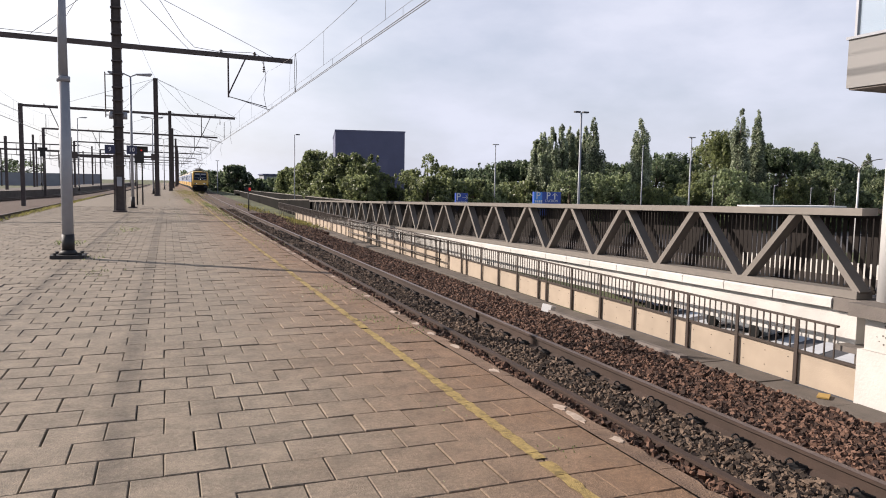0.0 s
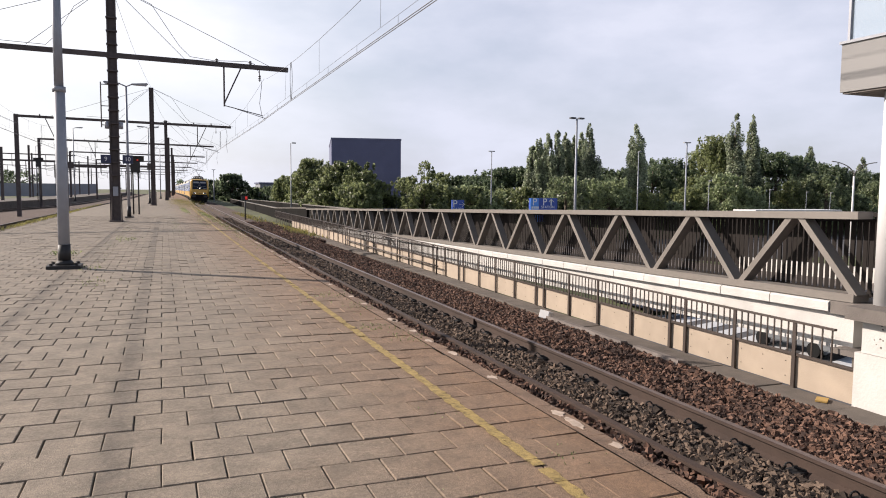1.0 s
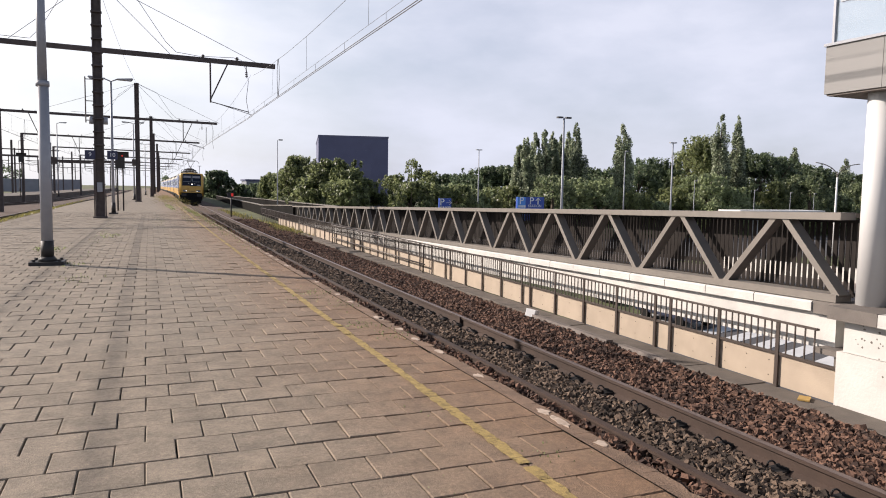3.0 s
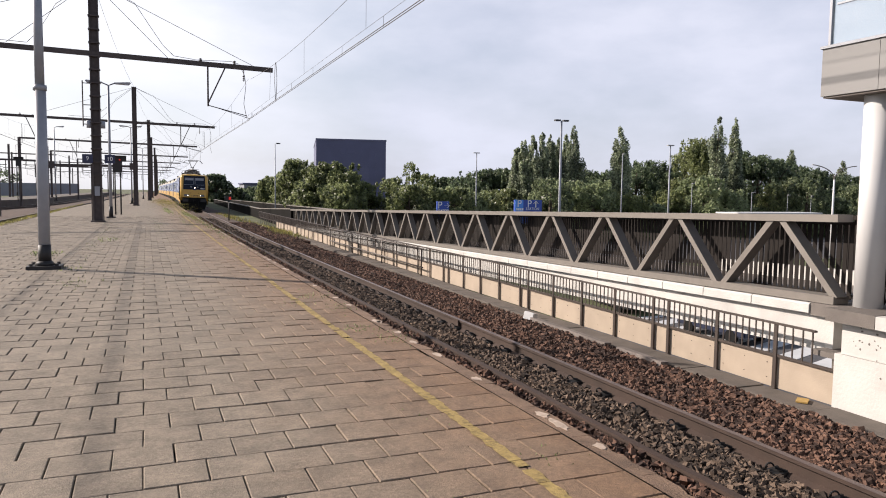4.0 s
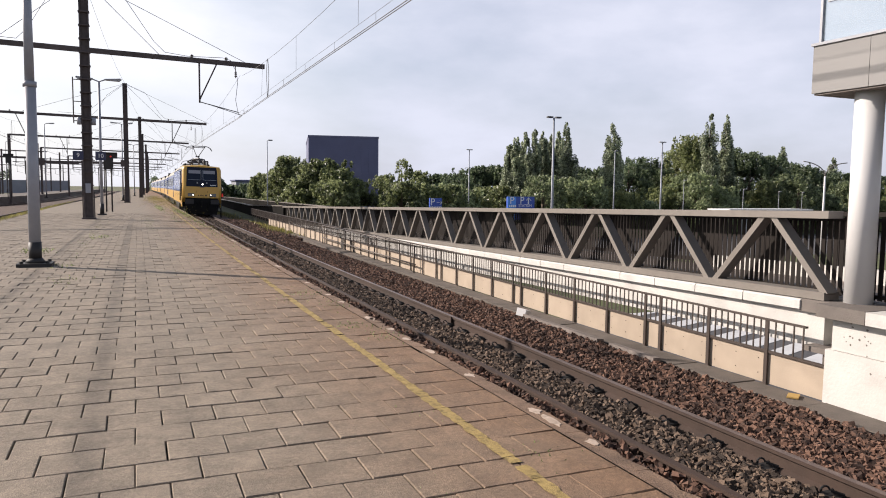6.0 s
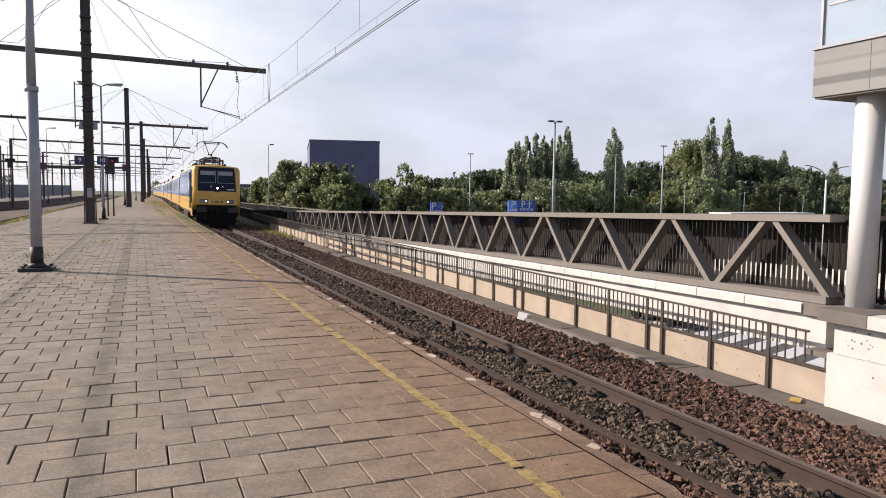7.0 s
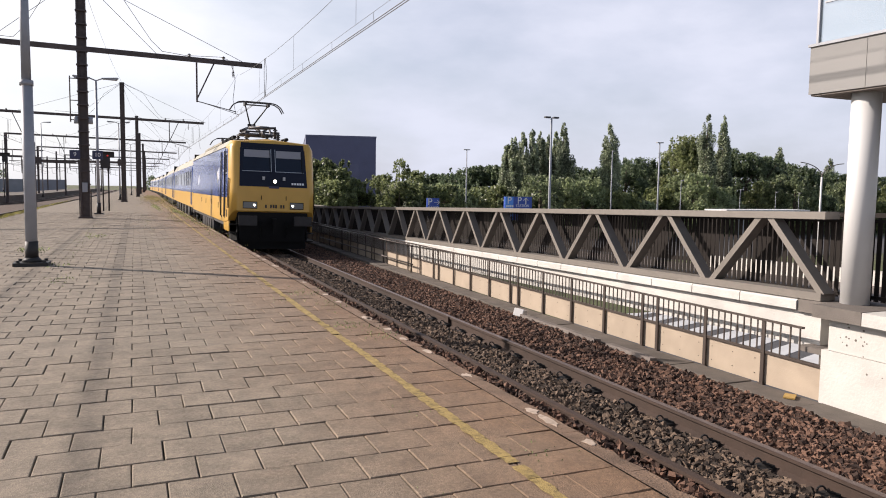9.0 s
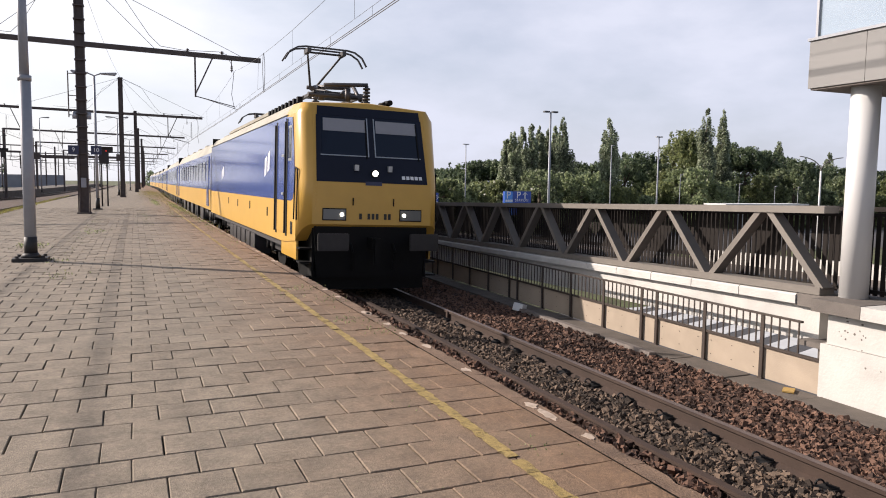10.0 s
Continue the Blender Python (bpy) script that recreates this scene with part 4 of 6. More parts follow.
signal(-1.28, 43.6, "platform signal showing red under a dark hood", True)
signal(-11.7, 85.0, "dark signal beyond the tracks", False, h=4.2)
sg = thing("shunting_signal", "low post signal with a red board on the bank", "signal", at=pose(6.1, 58.0, -1.0))
bm = bmesh.new()
tube(bm, (0, 0, 0), (0, 0, 1.75), 0.05, n=8)
part("post", bm, "pole_black", sg)
bm = bmesh.new()
box(bm, -0.30, 0.20, -0.04, 0.04, 1.6, 1.95)
part("board", bm, "pole_black", sg)
bm = bmesh.new()
box(bm, 0.0, 0.17, -0.06, -0.045, 1.66, 1.90)
part("lamp_board", bm, "red_light", sg, "glowing red board")

# a second gantry with a sign beam over the left tracks
gan = thing("sign_gantry", "low brown gantry beam across two tracks", "gantry", at=pose(-4.2, 71.8, 0))
bm = bmesh.new()
box(bm, -3.4, 3.5, -0.1, 0.1, 3.35, 3.55)
part("beam", bm, "mast_brown", gan)
for xx in (-3.3, 3.45):
    bm = bmesh.new()
    box(bm, xx - 0.35, xx + 0.35, -0.15, 0.15, 3.15, 3.75)
    part("end_box", bm, "mast_brown", gan)
bm = bmesh.new()
box(bm, -3.62, -3.38, -0.12, 0.12, -0.9, 5.0)
part("post", bm, "mast_brown", gan)

# far masts of the yard, left of the platform
for i, (x, y, h) in enumerate([(-17.3, 98, 6.2), (-20.5, 139, 8.6), (-26, 180, 9), (-15, 180, 8.6), (-12.5, 220, 8.6), (-21, 225, 9), (-31, 260, 9), (-9, 262, 8.6), (-24, 300, 9), (-3, 300, 8.6), (-40, 220, 9)]):
    m = thing("yard_mast", "dark steel mast in the distant yard", "mast", "masts in the yard", pose(x, y, -0.9))
    bm = bmesh.new()
    box(bm, -0.15, 0.15, -0.13, 0.13, 0, h + 0.9)
    part("shaft", bm, "mast_brown", m)
    bm = bmesh.new()
    bar(bm, (-9, 0, h - 0.5), (7, 0, h - 0.7), 0.16, 0.18)
    part("beam", bm, "mast_brown", m)
    for dx in (-6, -2.5, 2.5, 5.5):
        bm = bmesh.new()
        bar(bm, (dx, 0, h - 0.6), (dx, 0, h - 2.6), 0.08, 0.08, (0, 1, 0))
        tube(bm, (dx, 0, h - 2.6), (dx + 1.6, 0, h - 2.9), 0.03, n=5)
        part("bracket", bm, "mast_brown", m)

# the far platform and the long grey wall behind it
bm = bmesh.new()
sweep(bm, [(-20.5, -1.0), (-14.65, -1.0), (-14.65, -0.05), (-20.5, -0.05)], YS_LONG, veer)
mesh_ob("far_platform", bm, "concrete_grey", "plain concrete platform beyond the left tracks", "platform", kind="structure")
bm = bmesh.new()
box(bm, -110, -19.0, 260, 260.4, -1.2, 2.9)
mesh_ob("noise_wall", bm, "haze_wall", "long pale grey wall behind the yard", "wall", kind="structure")


# ---- trees ----
def leaf_cloud(name, clumps, leaf, count, material, parent, seed, label=""):
    """A crown of many small leaf quads scattered over the shells of uneven clumps."""
    rng = np.random.default_rng(seed)
    cl = np.array(clumps)
    vol = cl[:, 3] * cl[:, 4]
    pick = rng.choice(len(cl), count, p=vol / vol.sum())
    d = rng.normal(size=(count, 3))
    d /= np.linalg.norm(d, axis=1)[:, None]
    r = rng.uniform(0.35, 1.18, count)[:, None] ** 0.7
    c = cl[pick]
    p = c[:, :3] + d * r * np.stack([c[:, 3], c[:, 3], c[:, 4]], 1)
    n = d + rng.normal(size=(count, 3)) * 0.7
    n /= np.linalg.norm(n, axis=1)[:, None]
    u = np.cross(n, rng.normal(size=(count, 3)))
    u /= np.linalg.norm(u, axis=1)[:, None]
    v = np.cross(n, u)
    s = leaf * rng.uniform(0.6, 1.4, (count, 1))
    quad = np.stack([p - u * s, p + v * s * 0.55, p + u * s, p - v * s * 0.55], 1)
    me = bpy.data.meshes.new("leaves")
    me.from_pydata(quad.reshape(-1, 3), [], np.arange(count * 4).reshape(-1, 4))
    me.materials.append(M[material])
    ob = new(name, me)
    ob.parent = parent
    return tagged(ob, label)


def trunk(parent, h, r, limbs, rng, spread):
    bm = bmesh.new()
    tube(bm, (0, 0, 0), (0, 0, h * 0.55), r, r * 0.6, n=9)
    tube(bm, (0, 0, h * 0.55), (0.1 * r, 0, h * 0.9), r * 0.6, r * 0.15, n=7)
    for i in range(limbs):
        a = rng.uniform(0, 6.28)
        z = h * rng.uniform(0.2, 0.65)
        tube(bm, (0, 0, z), (math.cos(a) * spread * 0.7, math.sin(a) * spread * 0.7, z + h * rng.uniform(0.12, 0.28)), r * 0.35, r * 0.06, n=5)
    part("trunk", bm, "bark", parent)


def broad_tree(x, y, zb, h, w, material, seed, label, leaf=0.28, count=5000, low=0.1):
    rng = random.Random(seed)
    t = thing("tree", label, "tree", "trees", pose(x, y, zb))
    trunk(t, h, 0.045 * w + 0.05, 7, rng, w / 2)
    cl = []
    for i in range(46):
        f = rng.uniform(low, 1.0)
        rr = (w / 2) * math.sin(math.pi * min(max(0.16 + f * 0.74, 0), 1)) * rng.uniform(0.35, 0.95)
        a = rng.uniform(0, 6.28)
        s = w * rng.uniform(0.075, 0.16)
        cl.append((math.cos(a) * rr, math.sin(a) * rr, h * f - s * 0.55, s, s * 0.8))
    cl.append((0.05 * w, 0, h - w * 0.07, w * 0.09, w * 0.09))
    # loose sprays that stand out of the crown
    for i in range(20):
        a, f = rng.uniform(0, 6.28), rng.uniform(0.6, 0.9)
        rr = (w / 2) * math.sin(math.pi * min(0.16 + f * 0.74, 1)) * rng.uniform(0.5, 1.0)
        q, lean = rng.uniform(0.05, 0.14) * w, rng.uniform(0.0, 0.5)
        for j in range(3):
            o = rr + lean * q * j
            cl.append((math.cos(a) * o, math.sin(a) * o, min(h * f + q * j, h * 0.96), w * (0.042 - 0.008 * j), w * 0.06))
    for i in range(14):
        a, f = rng.uniform(0, 6.28), rng.uniform(0.35, 0.97)
        rr = (w / 2) * math.sin(math.pi * min(0.16 + f * 0.74, 1)) * rng.uniform(0.9, 1.12)
        cl.append((math.cos(a) * rr, math.sin(a) * rr, h * f, w * 0.05, w * 0.06))
    leaf_cloud("crown", cl, leaf, count, material, t, seed)
    return t


def poplar(x, y, zb, h, w, material, seed, label, leaf=0.35, count=5000):
    rng = random.Random(seed)
    t = thing("poplar_tree", label, "tree", "poplars", pose(x, y, zb))
    trunk(t, h, 0.3, 8, rng, w * 0.4)
    cl = []
    for i in range(120):
        f = rng.uniform(0.04, 0.99)
        env = (w / 2) * (0.72 + 0.28 * math.sin(math.pi * min(f * 1.1, 1))) * (1.0 if f < 0.78 else ((1.03 - f) / 0.25) ** 0.6)
        a = rng.uniform(0, 6.28)
        s = max(env * rng.uniform(0.2, 0.36), w * 0.05)
        q = env * rng.uniform(0.35, 0.82)
        cl.append((math.cos(a) * q, math.sin(a) * q, h * f - s, s, s * 3.0))
    leaf_cloud("crown", cl, leaf, count, material, t, seed)


LOW = -5.0


def by_view(dxdy, y):
    return dxdy * y


def top_z(dzdy, y):
    return EYE + dzdy * y


# bushy trees close behind the ramp
for i, (k, y, dz, w, c, lf) in enumerate([(0.165, 104, 0.019, 6.0, 6000, 0.26), (0.196, 84, 0.043, 5.4, 6500, 0.22), (0.185, 90, 0.026, 5.4, 6000, 0.24),
                                          (0.222, 72, 0.034, 5.2, 7000, 0.22), (0.247, 70, 0.041, 5.6, 8000, 0.22), (0.268, 66, 0.028, 4.8, 6000, 0.22), (0.288, 66, 0.015, 4.0, 5000, 0.22),
                                          (0.218, 70, 0.012, 5.4, 5000, 0.22), (0.258, 62, 0.010, 5.0, 5000, 0.22), (0.335, 66, 0.020, 4.2, 3000, 0.20), (0.360, 64, 0.044, 3.0, 1100, 0.20),
                                          (0.385, 66, 0.028, 3.4, 1500, 0.20), (0.36, 62, 0.010, 5.0, 4500, 0.22), (0.41, 66, 0.004, 4.6, 4000, 0.22), (0.43, 68, 0.006, 5.0, 4000, 0.24)]):
    zt = top_z(dz, y)
    broad_tree(by_view(k, y), y, -3.6, zt + 3.6, w, "leaf_a", 100 + i, "bushy green tree behind the ramp wall", lf * 0.60, int(c * 2.4))
# poplars over the wood
for i, (k, dz, y, w) in enumerate([(0.976, 0.1355, 92, 3.0), (0.938, 0.1336, 90, 3.4), (0.7315, 0.106, 88, 3.8), (0.640, 0.1054, 92, 2.6),
                                   (0.583, 0.091, 90, 2.5), (0.550, 0.079, 92, 2.6), (0.612, 0.086, 94, 2.5), (0.5665, 0.087, 91, 2.5), (0.598, 0.093, 93, 2.4), (0.538, 0.068, 93, 2.4), (0.626, 0.092, 95, 2.2), (1.115, 0.085, 112, 3.2), (1.25, 0.068, 118, 3.2),
                                   (0.645, 0.07, 88, 4.0)]):
    zt = top_z(dz, y)
    poplar(by_view(k, y), y, LOW, zt - LOW + 0.5, w, "leaf_p", 200 + i, "tall narrow poplar above the wood", 0.16, 18000)
# the wood behind the car park
rw = random.Random(9)
WOOD = [(0.455, 0.028), (0.478, 0.046), (0.503, 0.048), (0.53, 0.05), (0.56, 0.045), (0.60, 0.05), (0.64, 0.05), (0.675, 0.045), (0.70, 0.05), (0.735, 0.05),
        (0.765, 0.06), (0.79, 0.069), (0.815, 0.062), (0.84, 0.05), (0.87, 0.085), (0.90, 0.112), (0.885, 0.10), (0.93, 0.09), (0.965, 0.085), (1.00, 0.092), (1.035, 0.086),
        (1.07, 0.080), (1.105, 0.078), (1.14, 0.068), (1.18, 0.062), (1.22, 0.055), (1.27, 0.052), (1.33, 0.05), (1.40, 0.05), (1.48, 0.05), (1.58, 0.05)]
for i, (k, dz) in enumerate(WOOD):
    y = rw.uniform(96, 108)
    zt = top_z(dz - 0.011, y)
    m_ = "leaf_c" if k > 0.98 or rw.random() < 0.45 else "leaf_b"
    if k in (0.87, 0.90, 0.885):
        m_ = "leaf_y"
    broad_tree(by_view(k, y), y, LOW, zt - LOW, rw.uniform(7, 10), m_, 300 + i, "dense green tree at the wood's edge", 0.21, 9500, 0.02)
for i in range(30):
    k = 0.44 + i * 0.04
    y = rw.uniform(84, 93)
    zt = top_z(rw.choice((-0.012, 0.0, 0.010, 0.022, 0.034)) + rw.uniform(-0.004, 0.004), y)
    broad_tree(by_view(k, y), y, LOW, zt - LOW, rw.uniform(5, 8), "leaf_y" if rw.random() < 0.35 else "leaf_b", 400 + i, "low green tree before the wood", 0.20, 6500, 0.02)
# far trees round the track's end
for i, (k, dz, y, w) in enumerate([(0.075, 0.012, 190, 8), (0.09, 0.020, 185, 8), (0.128, 0.002, 190, 9), (0.15, 0.004, 180, 10), (0.175, 0.016, 150, 8),
                                   (0.06, 0.012, 260, 14), (0.035, 0.012, 330, 16), (-0.16, 0.02, 300, 16), (-0.20, 0.022, 280, 16), (0.44, 0.022, 160, 12), (0.41, 0.02, 165, 12)]):
    zt = top_z(dz, y)
    broad_tree(by_view(k, y), y, -3.0, zt + 3.0, w, "leaf_c", 500 + i, "dark distant tree along the line", 0.36, 4800, 0.02)


# ---- grass tufts on the bank and between slabs ----
def grass_patch(name, cx, cy, sx, sy, z, n, h, seed, label, mat_name="grass", blade=0.12):
    rng = np.random.default_rng(seed)
    x, y = rng.normal(cx, sx, n), rng.normal(cy, sy, n)
    a = rng.uniform(0, 6.28, n)
    hh = h * rng.uniform(0.4, 1.3, n)
    wv = blade * hh
    tip = np.stack([x + rng.normal(0, 0.35, n) * hh, y + rng.normal(0, 0.35, n) * hh, z + hh], 1)
    b0 = np.stack([x - np.cos(a) * wv, y - np.sin(a) * wv, np.full(n, z)], 1)
    b1 = np.stack([x + np.cos(a) * wv, y + np.sin(a) * wv, np.full(n, z)], 1)
    me = bpy.data.meshes.new("grass")
    me.from_pydata(np.stack([b0, b1, tip], 1).reshape(-1, 3), [], np.arange(3 * n).reshape(-1, 3))
    me.materials.append(M[mat_name])
    return tagged(new(name, me), label, "grass", kind="stuff")


grass_patch("bank_grass", 7.0, 46, 0.45, 4.0, -1.0, 1500, 0.17, 21, "dry yellow-green grass on the bank")
grass_patch("bank_grass", 7.1, 66, 0.3, 6.0, -1.0, 700, 0.20, 22, "dry yellow-green grass on the bank")
grass_patch("bank_grass", 6.9, 39, 0.25, 2.0, -0.95, 700, 0.25, 23, "dry yellow-green grass on the bank")


# ---- buildings beyond ----
bld = thing("office_building", "dark blue-grey box of a building", "building", at=pose(33.0, 152, LOW, 0, 0, -11.5))
bm = bmesh.new()
box(bm, 0.85, 15.6, 0, 30, 0, 17.2)
part("wall", bm, "building_blue", bld)
bm = bmesh.new()
box(bm, 0.75, 15.7, -0.1, 30.1, 17.2, 17.55)
part("roof_edge", bm, "building_panel", bld)
for i in range(9):
    for j in range(6):
        bm = bmesh.new()
        xa = 1.45 + i * 1.5
        box(bm, xa, xa + 1.47, -0.06, -0.004, 1.0 + j * 2.7, 1.0 + j * 2.7 + 2.5)
        part("window", bm, "building_panel" if j in (2, 3) and i in (0, 1, 5, 6) else "building_blue", bld)
low = thing("low_building", "long low grey building beyond the trees", "building", at=pose(22, 190, LOW))
bm = bmesh.new()
box(bm, 1.8, 9, 0, 10, 0, 8.0)
part("wall", bm, "haze_wall", low)
bm = bmesh.new()
box(bm, 1.5, 9.3, -0.3, 10.3, 8.0, 8.35)
part("roof", bm, "building_panel", low)

# ---- street lamps and car park signs ----
def street_lamp(k, dz, y, heads, label, r=0.09, black=False):
    x, zt = k * y, EYE + dz * y
    l = thing("street_lamp", label, "street lamp", "street lamps", pose(x, y, LOW))
    h = zt - LOW
    bm = bmesh.new()
    tube(bm, (0, 0, 0), (0, 0, h), r, r * 0.55, n=10)
    part("pole", bm, "pole_grey", l)
    for s in heads:
        bm = bmesh.new()
        u0, u1 = (0.12, 0.50) if black else (0.03, 0.36)
        box(bm, min(u0 * s, u1 * s), max(u0 * s, u1 * s), -0.12, 0.12, h - 0.03, h + 0.07)
        part("head", bm, "lamp_black" if black else "lamp_head", l)


street_lamp(0.6168, 0.1166, 41, (-1, 1), "tall grey car park lamp with two floodlights", 0.11, True)
street_lamp(0.4688, 0.0609, 75, (-1, 1), "tall grey car park lamp with two heads")
street_lamp(0.7362, 0.0679, 70, (1,), "tall grey car park lamp with one head")
street_lamp(0.8339, 0.0854, 55, (-1, 1), "tall grey car park lamp with two heads", 0.1)
street_lamp(0.1665, 0.0639, 72, (1,), "tall grey lamp behind the bushes", 0.07, True)
street_lamp(0.8838, 0.0217, 74, (1,), "small grey car park lamp", 0.06)
street_lamp(1.0217, 0.0075, 76, (1,), "small grey car park lamp", 0.06)
street_lamp(1.11, 0.004, 78, (1,), "small grey car park lamp", 0.05)
street_lamp(1.17, 0.003, 78, (1,), "small grey car park lamp", 0.05)
street_lamp(0.0655, 0.026, 160, (-1, 1), "distant lamp beyond the line", 0.12)
# the curved twin lamp
tw = thing("street_lamp", "white twin-armed curved street lamp", "street lamp", "street lamps", pose(1.2285 * 57, 57, LOW))
h = EYE + 0.035 * 57 - LOW
bm = bmesh.new()
tube(bm, (0, 0, 0), (0, 0, h), 0.13, 0.10, n=10)
part("pole", bm, "col_white", tw)
for s in (-1, 1):
    bm = bmesh.new()
    pts = [Vector((s * 4.3 * (1 - math.cos(a)) * 0.9 + s * 0.0, 0, h + 1.55 * math.sin(a))) for a in [0.16 * i for i in range(10)]]
    for u, v in zip(pts, pts[1:]):
        tube(bm, u, v, 0.055, 0.05, n=7)
    part("arm", bm, "truss_paint", tw)


def parking_sign(k0, k1, y, z0, z1, words, pale):
    x0, x1 = k0 * y, k1 * y
    s = thing("parking_sign", "blue parking sign board with white lettering", "sign", "parking signs", pose((x0 + x1) / 2, y, 0))
    w = (x1 - x0) / 2
    bm = bmesh.new()
    box(bm, -w, w, -0.1, 0.1, z0, z1)
    part("board", bm, "sign_blue", s)
    bm = bmesh.new()
    for sx in (-w * 0.6, w * 0.6):
        tube(bm, (sx, 0.15, LOW), (sx, 0.15, z1), 0.07, n=8)
    part("post", bm, "pole_grey", s)
    zm = (z0 + z1) / 2
    if pale:
        bm = bmesh.new()
        box(bm, -w - 0.0, -w * 0.40, -0.13, -0.104, z0, z1)
        pl = part("panel", bm, "sign_pale", s, "paler blue panel")
        letters("lettering", "P", 0.70, "white_mark", pl, pose(-w * 0.70, -0.14, z1 - 0.28, 90, 0, 0))
        bm = bmesh.new()
        for i in range(4):
            box(bm, -w * 0.92 + i * w * 0.14, -w * 0.92 + i * w * 0.14 + w * 0.1, -0.14, -0.134, z1 - 0.72, z1 - 0.57)
        part("lettering_bar", bm, "white_mark", pl)
        ox = w * 0.30
    else:
        ox = 0
    zm = z1 - 0.50
    letters("lettering", "P", 0.68, "white_mark", s, pose(ox - 0.25, -0.11, z1 - 0.28, 90, 0, 0))
    letters("lettering", words, 0.25 if pale else 0.20, "white_mark", s, pose(ox, -0.11, z1 - 0.62, 90, 0, 0))
    bm = bmesh.new()
    if pale:
        bar(bm, (ox + 0.25, -0.11, zm + 0.0), (ox + 0.25, -0.11, zm + 0.42), 0.08, 0.02, (0, 1, 0))
        for sx in (-1, 1):
            bar(bm, (ox + 0.25 + sx * 0.19, -0.112, zm + 0.24), (ox + 0.25, -0.112, zm + 0.44), 0.02, 0.08, (0, 1, 0))
    else:
        bar(bm, (ox + 0.05, -0.11, zm + 0.2), (ox + 0.42, -0.11, zm + 0.2), 0.02, 0.07, (0, 1, 0))
        for sx in (-1, 1):
            bar(bm, (ox + 0.27, -0.112, zm + 0.2 + sx * 0.15), (ox + 0.45, -0.112, zm + 0.2), 0.02, 0.07, (0, 1, 0))
    part("arrow", bm, "white_mark", s)


parking_sign(0.535, 0.583, 44, -0.62, 1.0, "STATION", True)
parking_sign(0.4045, 0.4235, 46, -0.40, 0.83, "STATION", False)
# a white-roofed shelter in the car park
sh = thing("shelter", "low shelter with a thin white flat roof", "shelter", at=pose(57, 56, LOW))
bm = bmesh.new()
box(bm, -3.0, 8.5, -1.5, 1.5, 4.70, 4.84)
part("roof", bm, "col_white", sh)
for xx in (-2.5, 0.8, 4.2, 7.8):
    bm = bmesh.new()
    tube(bm, (xx, 0, 0), (xx, 0, 4.70), 0.07, n=8)
    part("post", bm, "pole_grey", sh)


# ---- the train ----
def loft(bm, rings, caps=(True, True)):
    vs = [[bm.verts.new(p) for p in r] for r in rings]
    n = len(vs[0])
    for a, b in zip(vs, vs[1:]):
        for i in range(n):
            bm.faces.new((a[i], a[(i + 1) % n], b[(i + 1) % n], b[i]))
    if caps[0]:
        bm.faces.new(vs[0][::-1])
    if caps[1]:
        bm.faces.new(vs[-1])


def half(points):
    """A closed ring from the right half of a cross-section."""
    return [Vector((x, y, z)) for x, y, z in points] + [Vector((-x, y, z)) for x, y, z in reversed(points) if abs(x) > 1e-6]


FRONT = [(1.17, 0.0, 1.36), (1.16, 0.02, 2.14), (1.11, 0.40, 3.40), (1.09, 0.47, 3.60)]


def front_x(z):
    """Half width and set-back of the nose at height z."""
    for (x0, y0, z0), (x1, y1, z1) in zip(FRONT, FRONT[1:]):
        if z <= z1:
            t = (z - z0) / (z1 - z0)
            return x0 + (x1 - x0) * t, y0 + (y1 - y0) * t
    return FRONT[-1][0], FRONT[-1][1]


def wheelset(parent, y, r=0.58):
    for s in (-1, 1):
        bm = bmesh.new()
        tube(bm, (s * 0.68, y, r), (s * 0.82, y, r), r, n=28)
        tube(bm, (s * 0.64, y, r), (s * 0.69, y, r), r + 0.03, n=28)
        w = part("wheel", bm, "train_black", parent)
        bm = bmesh.new()
        tube(bm, (s * 0.82, y, r), (s * 1.0, y, r), 0.17, 0.14, n=12)
        part("axle_box", bm, "train_silver", w)


def bogie(parent, y, base=2.6, r=0.58):
    wheelset(parent, y - base / 2, r)
    wheelset(parent, y + base / 2, r)
    bm = bmesh.new()
    for s in (-1, 1):
        box(bm, s * 1.0 - 0.07, s * 1.0 + 0.07, y - base / 2 - 0.6, y + base / 2 + 0.6, 0.55, 0.78)
        for dy in (-base / 2 - 0.35, -base / 2 + 0.35, base / 2 - 0.35, base / 2 + 0.35):
            tube(bm, (s * 1.05, y + dy, 0.5), (s * 1.05, y + dy, 0.95), 0.09, n=8)
    box(bm, -1.0, 1.0, y - 0.3, y + 0.3, 0.5, 0.85)
    part("bogie_frame", bm, "panto_metal", parent)


LOCO = 16.8
loco = thing("locomotive", "yellow and blue electric locomotive with lit headlights", "locomotive", "train")
# shell: nose, cab, body
bm = bmesh.new()
nose = half([(0.0, 0.0, 1.36)] + FRONT + [(0.0, 0.50, 3.66)])
cab = half([(0.0, 0.42, 1.02), (1.385, 0.42, 1.02), (1.385, 0.46, 2.14), (1.37, 0.64, 3.42), (1.25, 0.68, 3.63), (0.0, 0.70, 3.71)])
mid = half([(0.0, 1.6, 0.92), (1.385, 1.6, 0.92), (1.385, 1.6, 2.14), (1.385, 1.6, 3.43), (1.22, 1.6, 3.68), (0.0, 1.6, 3.80)])
back = half([(0.0, LOCO - 0.25, 0.92), (1.385, LOCO - 0.25, 0.92), (1.385, LOCO - 0.25, 2.14), (1.385, LOCO - 0.25, 3.43), (1.22, LOCO - 0.25, 3.68), (0.0, LOCO - 0.25, 3.80)])
rounds = []
